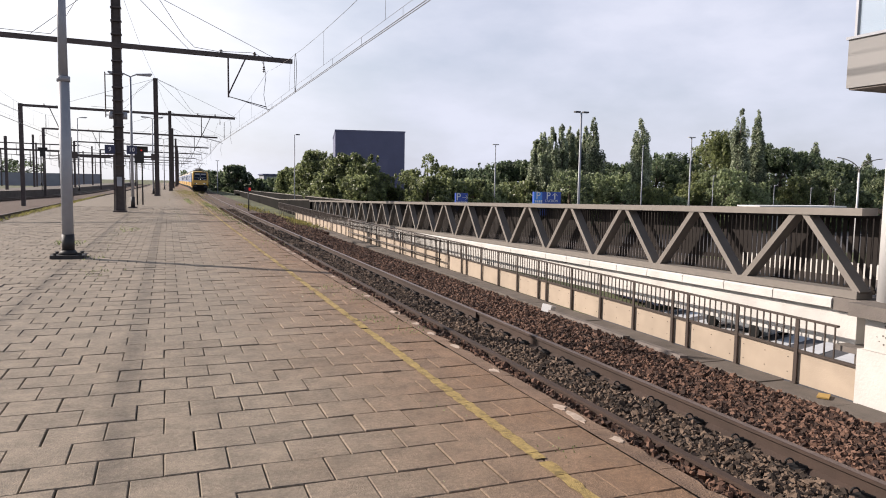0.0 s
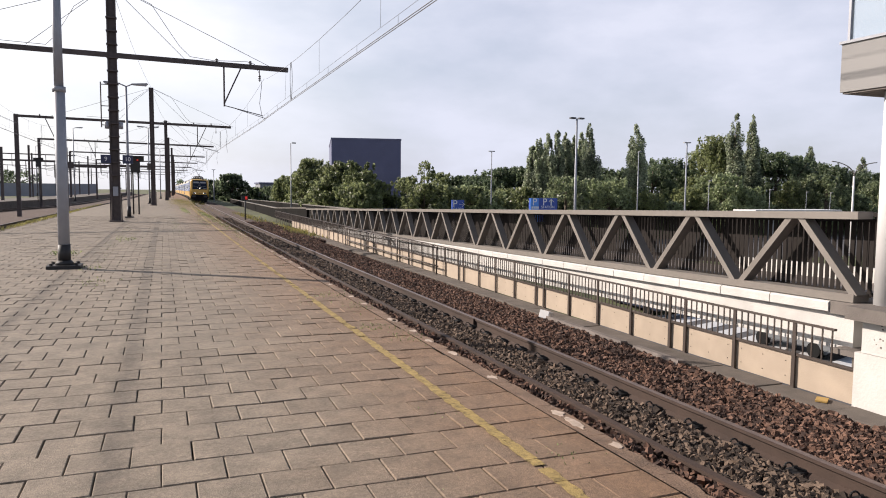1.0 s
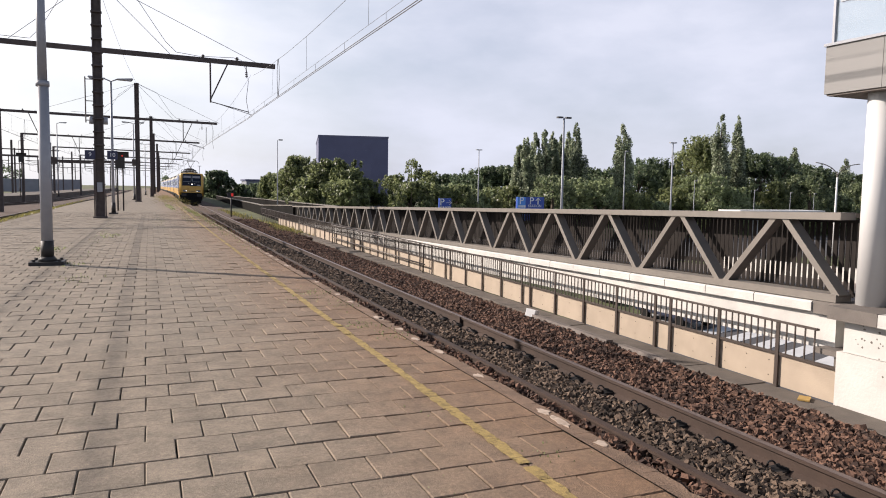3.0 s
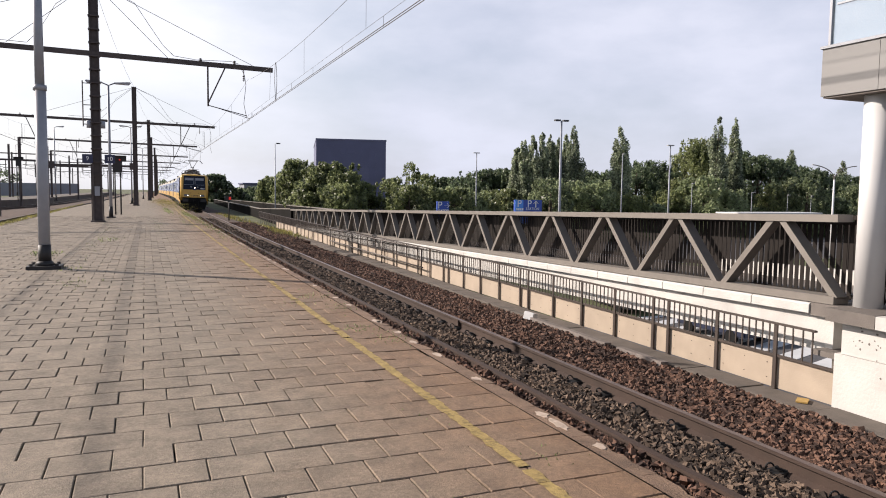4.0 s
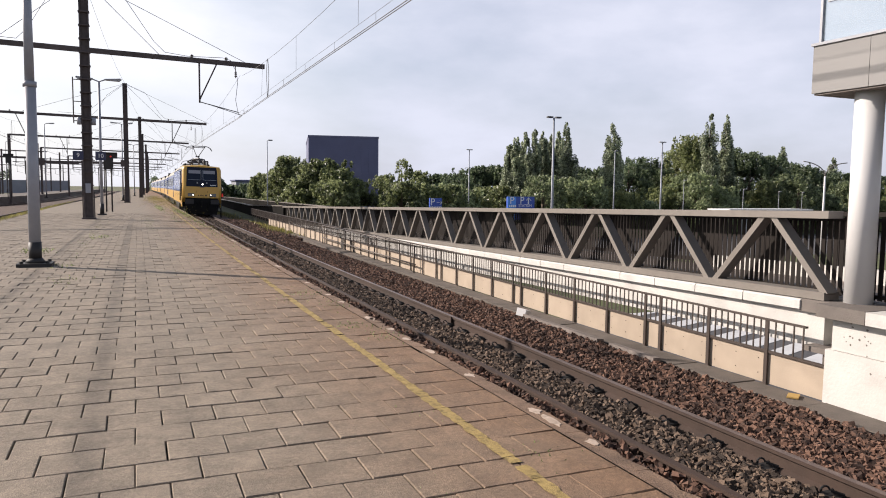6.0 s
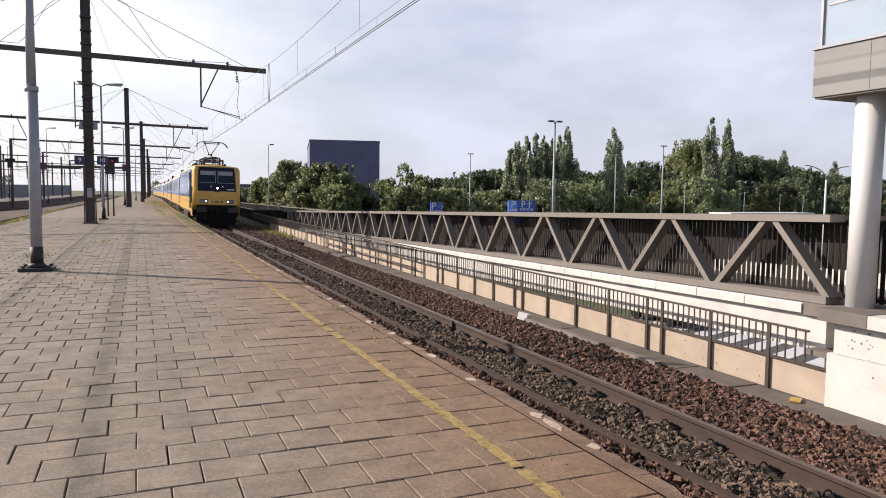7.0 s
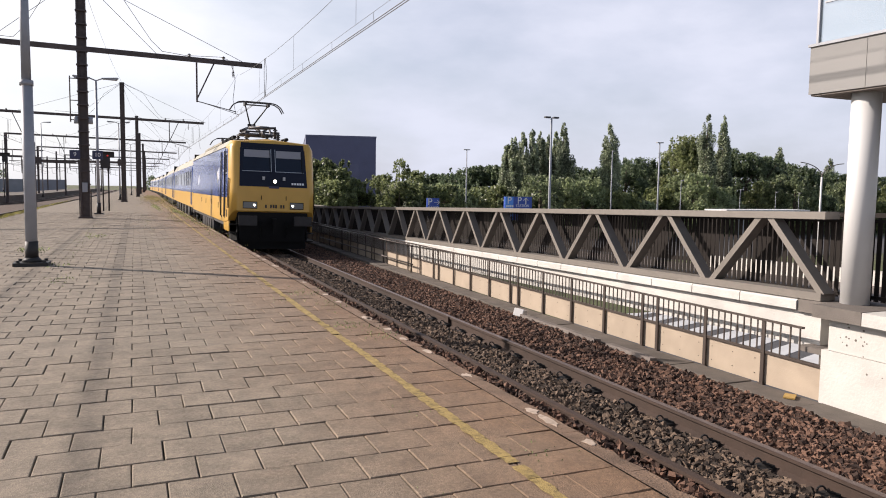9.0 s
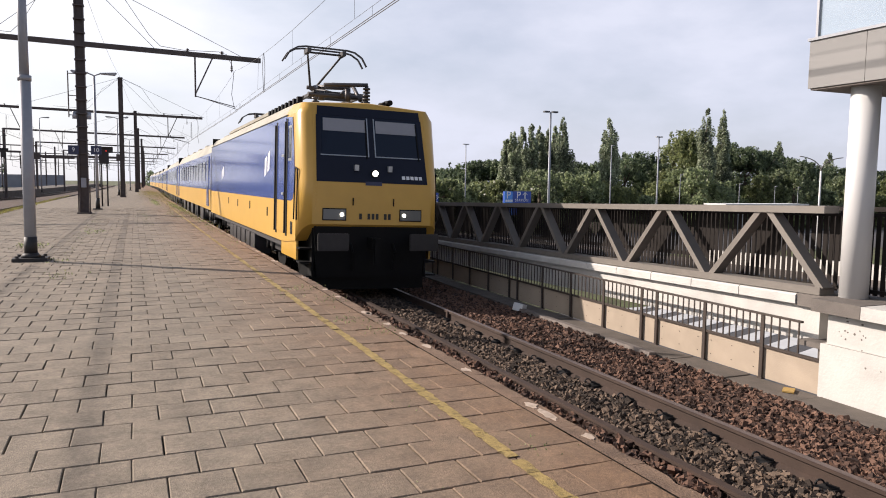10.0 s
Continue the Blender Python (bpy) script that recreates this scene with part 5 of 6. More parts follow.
for f in (0.25, 0.5, 0.75):
    # a quarter-round corner from the flat nose into the cab side
    sx, sy = math.sin(f * math.pi / 2), 1 - math.cos(f * math.pi / 2)
    rounds.append([Vector((a.x + (b.x - a.x) * sx, a.y + (b.y - a.y) * sy, a.z + (b.z - a.z) * (sx if a.z > 3 else sy))) for a, b in zip(nose, cab)])
loft(bm, [nose] + rounds + [cab, mid, back])
body = part("body", bm, "train_yellow", loco, "glossy yellow body shell")
body.data.materials.append(M["train_roof"])
for f in body.data.polygons:
    f.use_smooth = f.center.y < 0.75 and abs(f.normal.x) > 0.12
    if f.normal.z > 0.3 and f.center.y > 1.5:
        f.material_index = 1
# blue side panels with a curved leading edge
for s in (-1, 1):
    bm = bmesh.new()
    pts = [(s * 1.389, 0.72, 1.80), (s * 1.389, 0.60, 2.0), (s * 1.389, 0.58, 2.3), (s * 1.389, 0.66, 2.7), (s * 1.389, 0.86, 3.36), (s * 1.389, 1.6, 3.415), (s * 1.389, LOCO - 0.26, 3.415), (s * 1.389, LOCO - 0.26, 1.76), (s * 1.389, 0.9, 1.76)]
    plate(bm, pts, (-s * 0.02, 0, 0))
    part("side_panel", bm, "train_blue", body, "blue side panel")
    bm = bmesh.new()
    box(bm, min(s * 1.395, s * 1.365), max(s * 1.395, s * 1.365), 0.4 + 0.9, LOCO - 0.25, 3.415, 3.44)
    part("gutter", bm, "train_black", body)
    # cab door with two handrails and a side window
    bm = bmesh.new()
    box(bm, min(s * 1.400, s * 1.375), max(s * 1.400, s * 1.375), 1.42, 2.30, 1.15, 3.38)
    door = part("cab_door", bm, "train_blue", body, "blue cab door")
    bm = bmesh.new()
    box(bm, min(s * 1.403, s * 1.385), max(s * 1.403, s * 1.385), 1.44, 2.28, 1.12, 1.755)
    part("door_foot", bm, "train_yellow", door)
    for y in (1.33, 2.42):
        bm = bmesh.new()
        box(bm, min(s * 1.395, s * 1.375), max(s * 1.395, s * 1.375), y - 0.07, y + 0.07, 1.05, 3.36)
        part("handrail_recess", bm, "train_black", body)
        bm = bmesh.new()
        tube(bm, (s * 1.425, y, 1.1), (s * 1.425, y, 3.3), 0.018, n=6)
        part("handrail", bm, "train_black", body)
    for z in (1.86, 2.62):
        bm = bmesh.new()
        box(bm, min(s * 1.395, s * 1.425), max(s * 1.395, s * 1.425), 1.5, 1.72, z, z + 0.05)
        part("door_handle", bm, "train_silver", door)
    bm = bmesh.new()
    box(bm, min(s * 1.393, s * 1.365), max(s * 1.393, s * 1.365), 0.86, 1.20, 2.52, 3.22)
    bmesh.ops.bevel(bm, geom=bm.edges[:], offset=0.012, segments=1, affect="EDGES")
    fr = part("window_frame", bm, "train_silver", body)
    bm = bmesh.new()
    box(bm, min(s * 1.399, s * 1.385), max(s * 1.399, s * 1.385), 0.91, 1.15, 2.58, 3.16)
    part("side_window", bm, "train_glass", fr)
    # yellow grab loop on the nose corner
    bm = bmesh.new()
    for u, v in (((1.36, 0.28, 1.42), (1.345, 0.32, 2.36)), ((1.345, 0.32, 2.36), (1.36, 0.47, 2.40)), ((1.36, 0.47, 2.40), (1.375, 0.47, 1.42))):
        tube(bm, (s * (u[0] + 0.04), u[1], u[2]), (s * (v[0] + 0.04), v[1], v[2]), 0.014, n=6)
    part("grab_rail", bm, "train_black", body)
    # lower side: hatches, skirt and step
    for y, z in ((3.5, 1.35), (6.2, 1.42), (8.6, 1.40), (10.8, 1.42)):
        bm = bmesh.new()
        box(bm, min(s * 1.393, s * 1.375), max(s * 1.393, s * 1.375), y, y + 0.12, z, z + 0.2)
        part("hatch", bm, "train_black", body)
    bm = bmesh.new()
    box(bm, min(s * 1.393, s * 1.375), max(s * 1.393, s * 1.375), 0.72, 0.90, 1.12, 1.36)
    part("vent", bm, "train_black", body)
    bm = bmesh.new()
    box(bm, min(s * 1.365, s * 1.325), max(s * 1.365, s * 1.325), 0.42, 1.9, 0.66, 1.05)
    part("skirt", bm, "train_yellow", body)
    for i, z in enumerate((0.36, 0.62, 0.88)):
        bm = bmesh.new()
        box(bm, min(s * 1.365, s * 1.12), max(s * 1.365, s * 1.12), 0.12, 0.40, z, z + 0.03)
        part("step", bm, "train_black", body)
    bm = bmesh.new()
    box(bm, min(s * 1.14, s * 1.10), max(s * 1.14, s * 1.10), 0.10, 0.42, 0.34, 1.3)
    part("step_plate", bm, "train_black", body)


def front_plate(name, x0, x1, z0, z1, material, parent, lift=0.006, label="", inset=None):
    """A plate on the nose between two heights; x0, x1 as fractions of the half width."""
    bm = bmesh.new()
    (wa, ya), (wb, yb) = front_x(z0), front_x(z1)
    sl = Vector((0, -(z1 - z0), (yb - ya))).normalized() * lift
    pts = [(x0 * wa, ya, z0), (x1 * wa, ya, z0), (x1 * wb, yb, z1), (x0 * wb, yb, z1)]
    plate(bm, [Vector(p) + sl for p in pts], -sl * 0.9)
    return part(name, bm, material, parent, label)


mask_ = front_plate("nose_mask", -0.945, 0.945, 2.15, 3.40, "train_front", loco, 0.006, "dark blue windscreen surround")
front_plate("brow", -0.93, 0.93, 3.402, 3.57, "train_front", loco, 0.008)
for a, b in ((-0.86, -0.06), (0.06, 0.86)):
    w = front_plate("windscreen", a, b, 2.66, 3.37, "train_glass", mask_, 0.012, "dark glass windscreen pane")
    front_plate("sun_blind", a + 0.03, b - 0.03, 3.10, 3.34, "train_blind", mask_, 0.017, "pale grey sun blind")
    front_plate("wiper", (a + b) / 2 + 0.36, (a + b) / 2 + 0.38, 2.60, 3.32, "train_black", mask_, 0.03)
    ia = b if b < 0 else a
    front_plate("frame_edge", ia - 0.010, ia + 0.010, 2.64, 3.38, "train_silver", mask_, 0.015)
    front_plate("frame_edge", a - 0.012, b + 0.012, 2.635, 2.655, "train_silver", mask_, 0.014)
# nose seams, lamp housings and lettering bars
front_plate("lower_panel", -0.95, 0.95, 1.63, 2.13, "train_yellow", loco, 0.005)
for s in (-1, 1):
    hx0, hx1 = sorted((s * 0.45, s * 0.84))
    hs = front_plate("headlight_frame", hx0, hx1, 1.43, 1.66, "train_black", loco, 0.008)
    front_plate("headlight_lens", hx0 + 0.015, hx1 - 0.015, 1.45, 1.64, "lamp_lens", hs, 0.014, "clear lamp lens")
    bm = bmesh.new()
    tube(bm, (s * 0.615, -0.024, 1.545), (s * 0.615, -0.015, 1.545), 0.036, n=16)
    part("bulb", bm, "headlight", hs, "bright headlight bulb")
    bm = bmesh.new()
    tube(bm, (s * 0.40, -0.01, 1.72), (s * 0.40, -0.01, 1.86), 0.012, n=6)
    part("rod", bm, "train_black", loco)
    bm = bmesh.new()
    box(bm, s * 0.33 - 0.04, s * 0.33 + 0.04, 0.03, 0.12, 2.37, 2.48)
    part("marker_lamp", bm, "train_silver", loco)
bm = bmesh.new()
tube(bm, (0.03, 0.02, 2.33), (0.03, 0.10, 2.33), 0.08, n=20)
top_lamp = part("top_lamp", bm, "train_black", loco)
bm = bmesh.new()
tube(bm, (0.03, 0.012, 2.33), (0.03, 0.02, 2.33), 0.056, n=20)
part("bulb", bm, "headlight", top_lamp, "bright upper headlight")
front_plate("name_plate", -0.14, 0.14, 2.10, 2.17, "sign_dark", loco, 0.016)
for i in range(8):
    if i in (1, 5):
        continue
    front_plate("number_bar", -0.235 + i * 0.07, -0.235 + i * 0.07 + 0.045, 1.46, 1.57, "dark_print", loco, 0.007)
for i in range(5):
    front_plate("lettering_bar", 0.50 + i * 0.075, 0.50 + i * 0.075 + 0.055, 2.235, 2.30, "white_mark", loco, 0.010)
# white emblems on the sides
for s in (-1, 1):
    for y, z, k in ((3.65, 2.52, 1.0), (12.6, 2.4, 0.8)):
        bm = bmesh.new()
        for dy, dz in ((-0.20, 0.05), (0.20, -0.05)):
            plate(bm, [(s * 1.393, y + (dy - 0.13) * k, z + (dz + 0.24) * k), (s * 1.393, y + (dy + 0.10) * k, z + (dz + 0.16) * k), (s * 1.393, y + (dy + 0.13) * k, z + (dz - 0.24) * k), (s * 1.393, y + (dy - 0.10) * k, z + (dz - 0.16) * k)], (-s * 0.006, 0, 0))
        part("emblem", bm, "white_mark", body, "plain white emblem")
# underside of the nose
bm = bmesh.new()
loft(bm, [half([(0, 0.05, 0.35), (1.05, 0.05, 0.35), (1.12, 0.05, 1.358), (0, 0.05, 1.358)]), half([(0, 0.9, 0.35), (1.2, 0.9, 0.35), (1.3, 0.9, 1.0), (0, 0.9, 1.0)])])
part("buffer_beam", bm, "train_black", loco)
for s in (-1, 1):
    bm = bmesh.new()
    tube(bm, (s * 0.875, 0.05, 1.06), (s * 0.875, -0.42, 1.06), 0.11, n=14)
    bf = part("buffer", bm, "train_black", loco)
    bm = bmesh.new()
    box(bm, s * 0.875 - 0.29, s * 0.875 + 0.29, -0.47, -0.42, 0.90, 1.22)
    bmesh.ops.bevel(bm, geom=bm.edges[:], offset=0.015, segments=2, affect="EDGES")
    part("buffer_plate", bm, "pole_black", bf)
    bm = bmesh.new()
    tube(bm, (s * 0.42, 0.04, 1.0), (s * 0.42, -0.12, 0.85), 0.025, n=6)
    tube(bm, (s * 0.42, -0.12, 0.85), (s * 0.40, -0.05, 0.5), 0.025, n=6)
    part("brake_hose", bm, "train_black", loco)
bm = bmesh.new()
box(bm, -0.08, 0.08, -0.28, 0.05, 0.92, 1.12)
box(bm, -0.05, 0.05, -0.33, -0.27, 0.62, 1.10)
part("coupling_hook", bm, "train_black", loco)
bm = bmesh.new()
box(bm, -1.1, 1.1, 0.12, 0.2, 0.12, 0.45)
part("rail_guard", bm, "train_black", loco)
bm = bmesh.new()
box(bm, -1.30, 1.30, 1.7, LOCO - 1.0, 0.78, 0.95)
for y in (5.6, 6.5, 7.4, 8.3, 9.2, 10.0):
    for s in (-1, 1):
        box(bm, s * 1.15 - 0.2, s * 1.15 + 0.2, y, y + 0.7, 0.30, 0.8)
part("underframe", bm, "panto_metal", loco)
bogie(loco, 3.4)
bogie(loco, LOCO - 3.6)
# roof gear and pantograph
for i in range(9):
    bm = bmesh.new()
    y = 1.7 + i * 0.42
    box(bm, -1.12, -1.02, y, y + 0.16, 3.75, 3.86)
    part("roof_bolt", bm, "train_black", loco)
bm = bmesh.new()
box(bm, -0.95, 0.95, 6.2, 14.8, 3.8, 3.98)
bmesh.ops.bevel(bm, geom=bm.edges[:], offset=0.06, segments=2, affect="EDGES")
part("roof_hatch", bm, "train_roof", loco)
bm = bmesh.new()
tube(bm, (0.50, 0.9, 3.66), (0.50, 0.9, 3.76), 0.05, n=10)
tube(bm, (0.52, 0.72, 3.76), (0.52, 1.0, 3.76), 0.055, 0.065, n=12)
tube(bm, (0.40, 0.74, 3.74), (0.40, 1.0, 3.74), 0.03, 0.04, n=12)
part("horn", bm, "train_black", loco)
WIRE_Z = 5.36
PY = 4.1


def pantograph(y0, raised):
    pn = part("pantograph", bmesh.new(), "panto_metal", loco, "dark metal pantograph") if False else None
    bm = bmesh.new()
    for s in (-1, 1):
        bar(bm, (s * 0.55, y0 - 1.5, 4.1), (s * 0.55, y0 + 0.9, 4.1), 0.07, 0.07)
    for y in (y0 - 1.5, y0 - 0.4, y0 + 0.9):
        bar(bm, (-0.6, y, 4.1), (0.6, y, 4.1), 0.06, 0.06)
    base = part("pantograph", bm, "panto_metal", loco, "dark metal pantograph touching the wire" if raised else "folded dark metal pantograph")
    for s in (-1, 1):
        for y in (y0 - 1.5, y0 + 0.9):
            bm = bmesh.new()
            for k in range(4):
                tube(bm, (s * 0.55, y, 3.80 + k * 0.07), (s * 0.55, y, 3.835 + k * 0.07), 0.085, n=12)
            tube(bm, (s * 0.55, y, 3.78), (s * 0.55, y, 4.08), 0.045, n=10)
            part("insulator", bm, "insulator", base)
    if raised:
        knee = Vector((0, y0 + 1.25, 4.55))
        bm = bmesh.new()
        tube(bm, (0, y0 - 0.9, 4.15), knee, 0.055, 0.045, n=10)
        tube(bm, (0.18, y0 - 0.6, 4.12), knee + Vector((0.1, 0, -0.06)), 0.022, n=8)
        part("lower_arm", bm, "panto_metal", base)
        bm = bmesh.new()
        for s in (-1, 1):
            tube(bm, knee + Vector((s * 0.06, 0, 0)), (s * 0.42, y0, WIRE_Z - 0.16), 0.03, 0.022, n=8)
        tube(bm, knee + Vector((-0.15, 0, 0)), knee + Vector((0.15, 0, 0)), 0.05, n=8)
        part("upper_arm", bm, "panto_metal", base)
        zt = WIRE_Z - 0.06
    else:
        bm = bmesh.new()
        tube(bm, (0, y0 - 1.3, 4.18), (0, y0 + 0.8, 4.26), 0.05, n=8)
        for s in (-1, 1):
            tube(bm, (s * 0.05, y0 + 0.8, 4.26), (s * 0.42, y0 - 1.0, 4.33), 0.03, n=8)
        part("folded_arm", bm, "panto_metal", base)
        zt = 4.40
        y0 = y0 - 1.0
    for dy in (-0.16, 0.16):
        bm = bmesh.new()
        pts = [Vector((x, y0 + dy, zt - z)) for x, z in ((-0.98, 0.34), (-0.86, 0.14), (-0.68, 0.03), (-0.5, 0.0), (0.5, 0.0), (0.68, 0.03), (0.86, 0.14), (0.98, 0.34))]
        for u, v in zip(pts, pts[1:]):
            bar(bm, u, v, 0.045, 0.035)
        part("contact_strip", bm, "panto_metal", base)
    bm = bmesh.new()
    for s in (-1, 1):
        bar(bm, (s * 0.42, y0 - 0.2, zt - 0.08), (s * 0.42, y0 + 0.2, zt - 0.08), 0.09, 0.10)
    tube(bm, (-0.45, y0, zt - 0.1), (0.45, y0, zt - 0.1), 0.025, n=8)
    part("head_frame", bm, "panto_metal", base)


pantograph(PY, True)
pantograph(LOCO - 4.0, False)
bm = bmesh.new()
for (a, b) in (((0.5, 1.6, 3.9), (0.5, 2.2, 4.28)), ((0.5, 2.2, 4.28), (0.1, 2.4, 4.30)), ((0.6, 1.5, 3.85), (0.6, 1.5, 4.2)), ((-0.3, 1.5, 4.15), (0.62, 1.5, 4.22))):
    tube(bm, a, b, 0.04, n=8)
for k in range(5):
    tube(bm, (0.6, 1.5, 3.84 + 0.07 * k), (0.6, 1.5, 3.875 + 0.07 * k), 0.08, n=10)
for (a, b, r) in (((-0.55, 1.5, 4.05), (-0.1, 3.0, 4.30), 0.05), ((-0.1, 3.0, 4.30), (0.55, 2.6, 4.28), 0.05), ((0.1, 1.6, 3.98), (0.5, 2.8, 4.25), 0.045), ((-0.6, 1.6, 3.95), (0.6, 1.7, 3.97), 0.05), ((0.2, 1.5, 3.86), (0.2, 1.5, 4.1), 0.06), ((-0.3, 1.7, 3.86), (-0.3, 1.7, 4.05), 0.07)):
    tube(bm, a, b, r, n=8)
bmesh.ops.translate(bm, vec=(-0.34, 0.0, -0.04), verts=bm.verts[:])
part("roof_busbar", bm, "panto_metal", loco)


def make_coach(first):
    c = thing("passenger_coach", "blue passenger coach with a yellow band and grey roof", "coach", "train")
    L = 26.0

    def ring(y, x, e=0.0):
        return half([(0, y, 0.95), (x, y, 0.95), (x + 0.02, y, 1.8), (x, y, 3.25), (x * 0.8, y, 3.72), (x * 0.45, y, 3.95), (0, y, 4.0)])
    bm = bmesh.new()
    loft(bm, [ring(0.15, 1.335), ring(L - 0.15, 1.335)])
    body = part("body", bm, "train_roof", c, "grey-beige shell and roof")
    for s in (-1, 1):
        bm = bmesh.new()
        x = s * 1.359
        plate(bm, [(s * 1.340, 0.16, 0.96), (x, 0.16, 1.78), (x, L - 0.16, 1.78), (s * 1.340, L - 0.16, 0.96)], (-s * 0.01, 0, 0))
        part("yellow_band", bm, "train_yellow", body, "yellow lower band")
        bm = bmesh.new()
        plate(bm, [(x, 0.16, 1.785), (s * 1.340, 0.16, 3.25), (s * 1.340, L - 0.16, 3.25), (x, L - 0.16, 1.785)], (-s * 0.01, 0, 0))
        part("blue_side", bm, "train_blue", body, "blue side")
        for y in (1.0, L - 1.9):
            bm = bmesh.new()
            box(bm, min(s * 1.370, s * 1.335), max(s * 1.370, s * 1.335), y, y + 0.9, 1.1, 3.15)
            d = part("coach_door", bm, "train_blue", body)
            bm = bmesh.new()
            box(bm, min(s * 1.375, s * 1.355), max(s * 1.375, s * 1.355), y + 0.2, y + 0.7, 2.2, 3.0)
            part("door_window", bm, "train_glass", d)
        for i in range(11):
            y = 2.6 + i * 1.92
            bm = bmesh.new()
            box(bm, min(s * 1.363, s * 1.335), max(s * 1.363, s * 1.335), y, y + 1.45, 2.15, 2.95)
            part("window", bm, "train_glass", body)
        for y in (5.5, 9.0, 12.5, 16.0, 19.5):
            bm = bmesh.new()
            box(bm, min(s * 1.2, s * 0.7), max(s * 1.2, s * 0.7), y, y + 1.8, 0.35, 0.93)
            part("equipment_box", bm, "panto_metal", body)
    bm = bmesh.new()
    box(bm, -1.29, 1.29, 0.0, 0.14, 0.9, 3.8)
    part("gangway", bm, "train_black", c)
    bm = bmesh.new()
    box(bm, -1.29, 1.29, L - 0.14, L, 0.9, 3.8)
    part("gangway", bm, "train_black", c)
    for i in range(5):
        bm = bmesh.new()
        box(bm, -0.5, 0.5, 2.0 + i * 5, 3.6 + i * 5, 3.96, 4.12)
        part("roof_vent", bm, "train_roof", c)
    bogie(c, 3.4, 2.5, 0.46)
    bogie(c, L - 3.4, 2.5, 0.46)
    return c


coaches = [make_coach(True)]
for i in range(6):
    coaches.append(copy_thing(coaches[0], Matrix.Identity(4)))

LAMP_Y = [(0, 135.5), (1, 120.2), (2, 105.8), (3, 92.0), (4, 78.8), (5, 66.8), (6, 55.6), (7, 44.8), (8, 34.7), (8.5, 29.3), (9, 23.9), (9.5, 18.45), (10, 13.1)]
CANT = 1.4


def on_chord(y0, y1):
    a, b = Vector((TRACK + bend(y0), y0)), Vector((TRACK + bend(y1), y1))
    return pose(a.x, a.y, RAIL, 0, CANT, -math.degrees(math.atan2(b.x - a.x, b.y - a.y)))


# ---- cars on the road below ----
def make_car(material, label):
    c = thing("car", label, "car", "cars on the road below")
    side = [(-2.1, 0.35), (-2.1, 0.75), (-1.9, 0.88), (-0.95, 0.95), (-0.35, 1.42), (1.05, 1.44), (1.75, 1.0), (2.1, 0.9), (2.12, 0.35)]
    bm = bmesh.new()
    a = [bm.verts.new((-0.86 + (0.12 if z > 1.2 else 0), y, z)) for y, z in side]
    b = [bm.verts.new((0.86 - (0.12 if z > 1.2 else 0), y, z)) for y, z in side]
    bm.faces.new(a)
    bm.faces.new(b[::-1])
    for i in range(len(side)):
        bm.faces.new((a[i], b[i], b[(i + 1) % len(side)], a[(i + 1) % len(side)]))
    bmesh.ops.bevel(bm, geom=bm.edges[:], offset=0.05, segments=2, affect="EDGES")
    body = part("body", bm, material, c)
    for s in (-1, 1):
        bm = bmesh.new()
        plate(bm, [(s * 0.845, -0.75, 0.98), (s * 0.765, -0.3, 1.34), (s * 0.765, 0.98, 1.36), (s * 0.845, 1.45, 1.0)], (s * 0.02, 0, 0))
        part("side_window", bm, "train_glass", body)
        bm = bmesh.new()
        box(bm, s * 0.62 - 0.14, s * 0.62 + 0.14, 2.08, 2.14, 0.68, 0.82)
        part("tail_light", bm, "car_paint_d", body)
        for y in (-1.3, 1.3):
            bm = bmesh.new()
            tube(bm, (s * 0.68, y, 0.31), (s * 0.88, y, 0.31), 0.31, n=18)
            part("wheel", bm, "train_black", c)
    for (ya, za, yb, zb) in ((-0.93, 0.98, -0.40, 1.38), (1.68, 1.05, 1.12, 1.40)):
        bm = bmesh.new()
        d = 0.02 if ya > 0 else -0.02
        plate(bm, [(-0.74, ya + d, za), (0.74, ya + d, za), (0.68, yb + d, zb), (-0.68, yb + d, zb)], (0, d, 0.015))
        part("windscreen", bm, "train_glass", body)
    return c


CAR_ROWS = [
    ("car_paint_a", "dark blue car driving on the low road", 24.2, [(0, 32), (2.1, 31.5), (2.7, 30), (3.8, 25), (4.6, 25), (5.6, 13), (10, -20)]),
    ("car_paint_b", "grey car driving on the low road", 24.4, [(0, 25), (0.3, 24.3), (0.9, 22.8), (1.5, 13), (10, -60)]),
    ("car_paint_c", "black car driving on the low road", 24.2, [(0, 60), (0.9, 38), (2.1, 36.5), (2.7, 35.5), (3.8, 33), (4.1, 33), (4.4, 36), (5.2, 48), (10, 90)]),
    ("car_paint_d", "dark red car driving on the low road", 26.8, [(0, 120), (3.9, 60), (4.3, 34), (4.7, 31.3), (5.0, 31.9), (5.4, 36), (6, 49), (10, 88)]),
    ("car_paint_c", "black car driving on the low road", 24.6, [(0, 110), (5.7, 60), (6.6, 30), (7.4, 28.8), (8.0, 40), (10, 75)]),
]
cars = []
for m_, label, x, rows_ in CAR_ROWS:
    cars.append((make_car(m_, label), x, rows_))
# white bays painted on the low road
bays = thing("road_marking", "white diagonal bays painted on the low road", "road marking", kind="structure")
bm = bmesh.new()
plate(bm, [(-3.4, -0.42, 0), (3.4, 1.9, 0), (3.4, 2.75, 0), (-3.4, 0.42, 0)], (0, 0, 0.012))
me = done(bm)
me.materials.append(M["road_white"])
for i in range(2, 40):
    piece("bay_stripe", me, bays, pose(25.0, 14.0 + i * 1.55, -4.946))


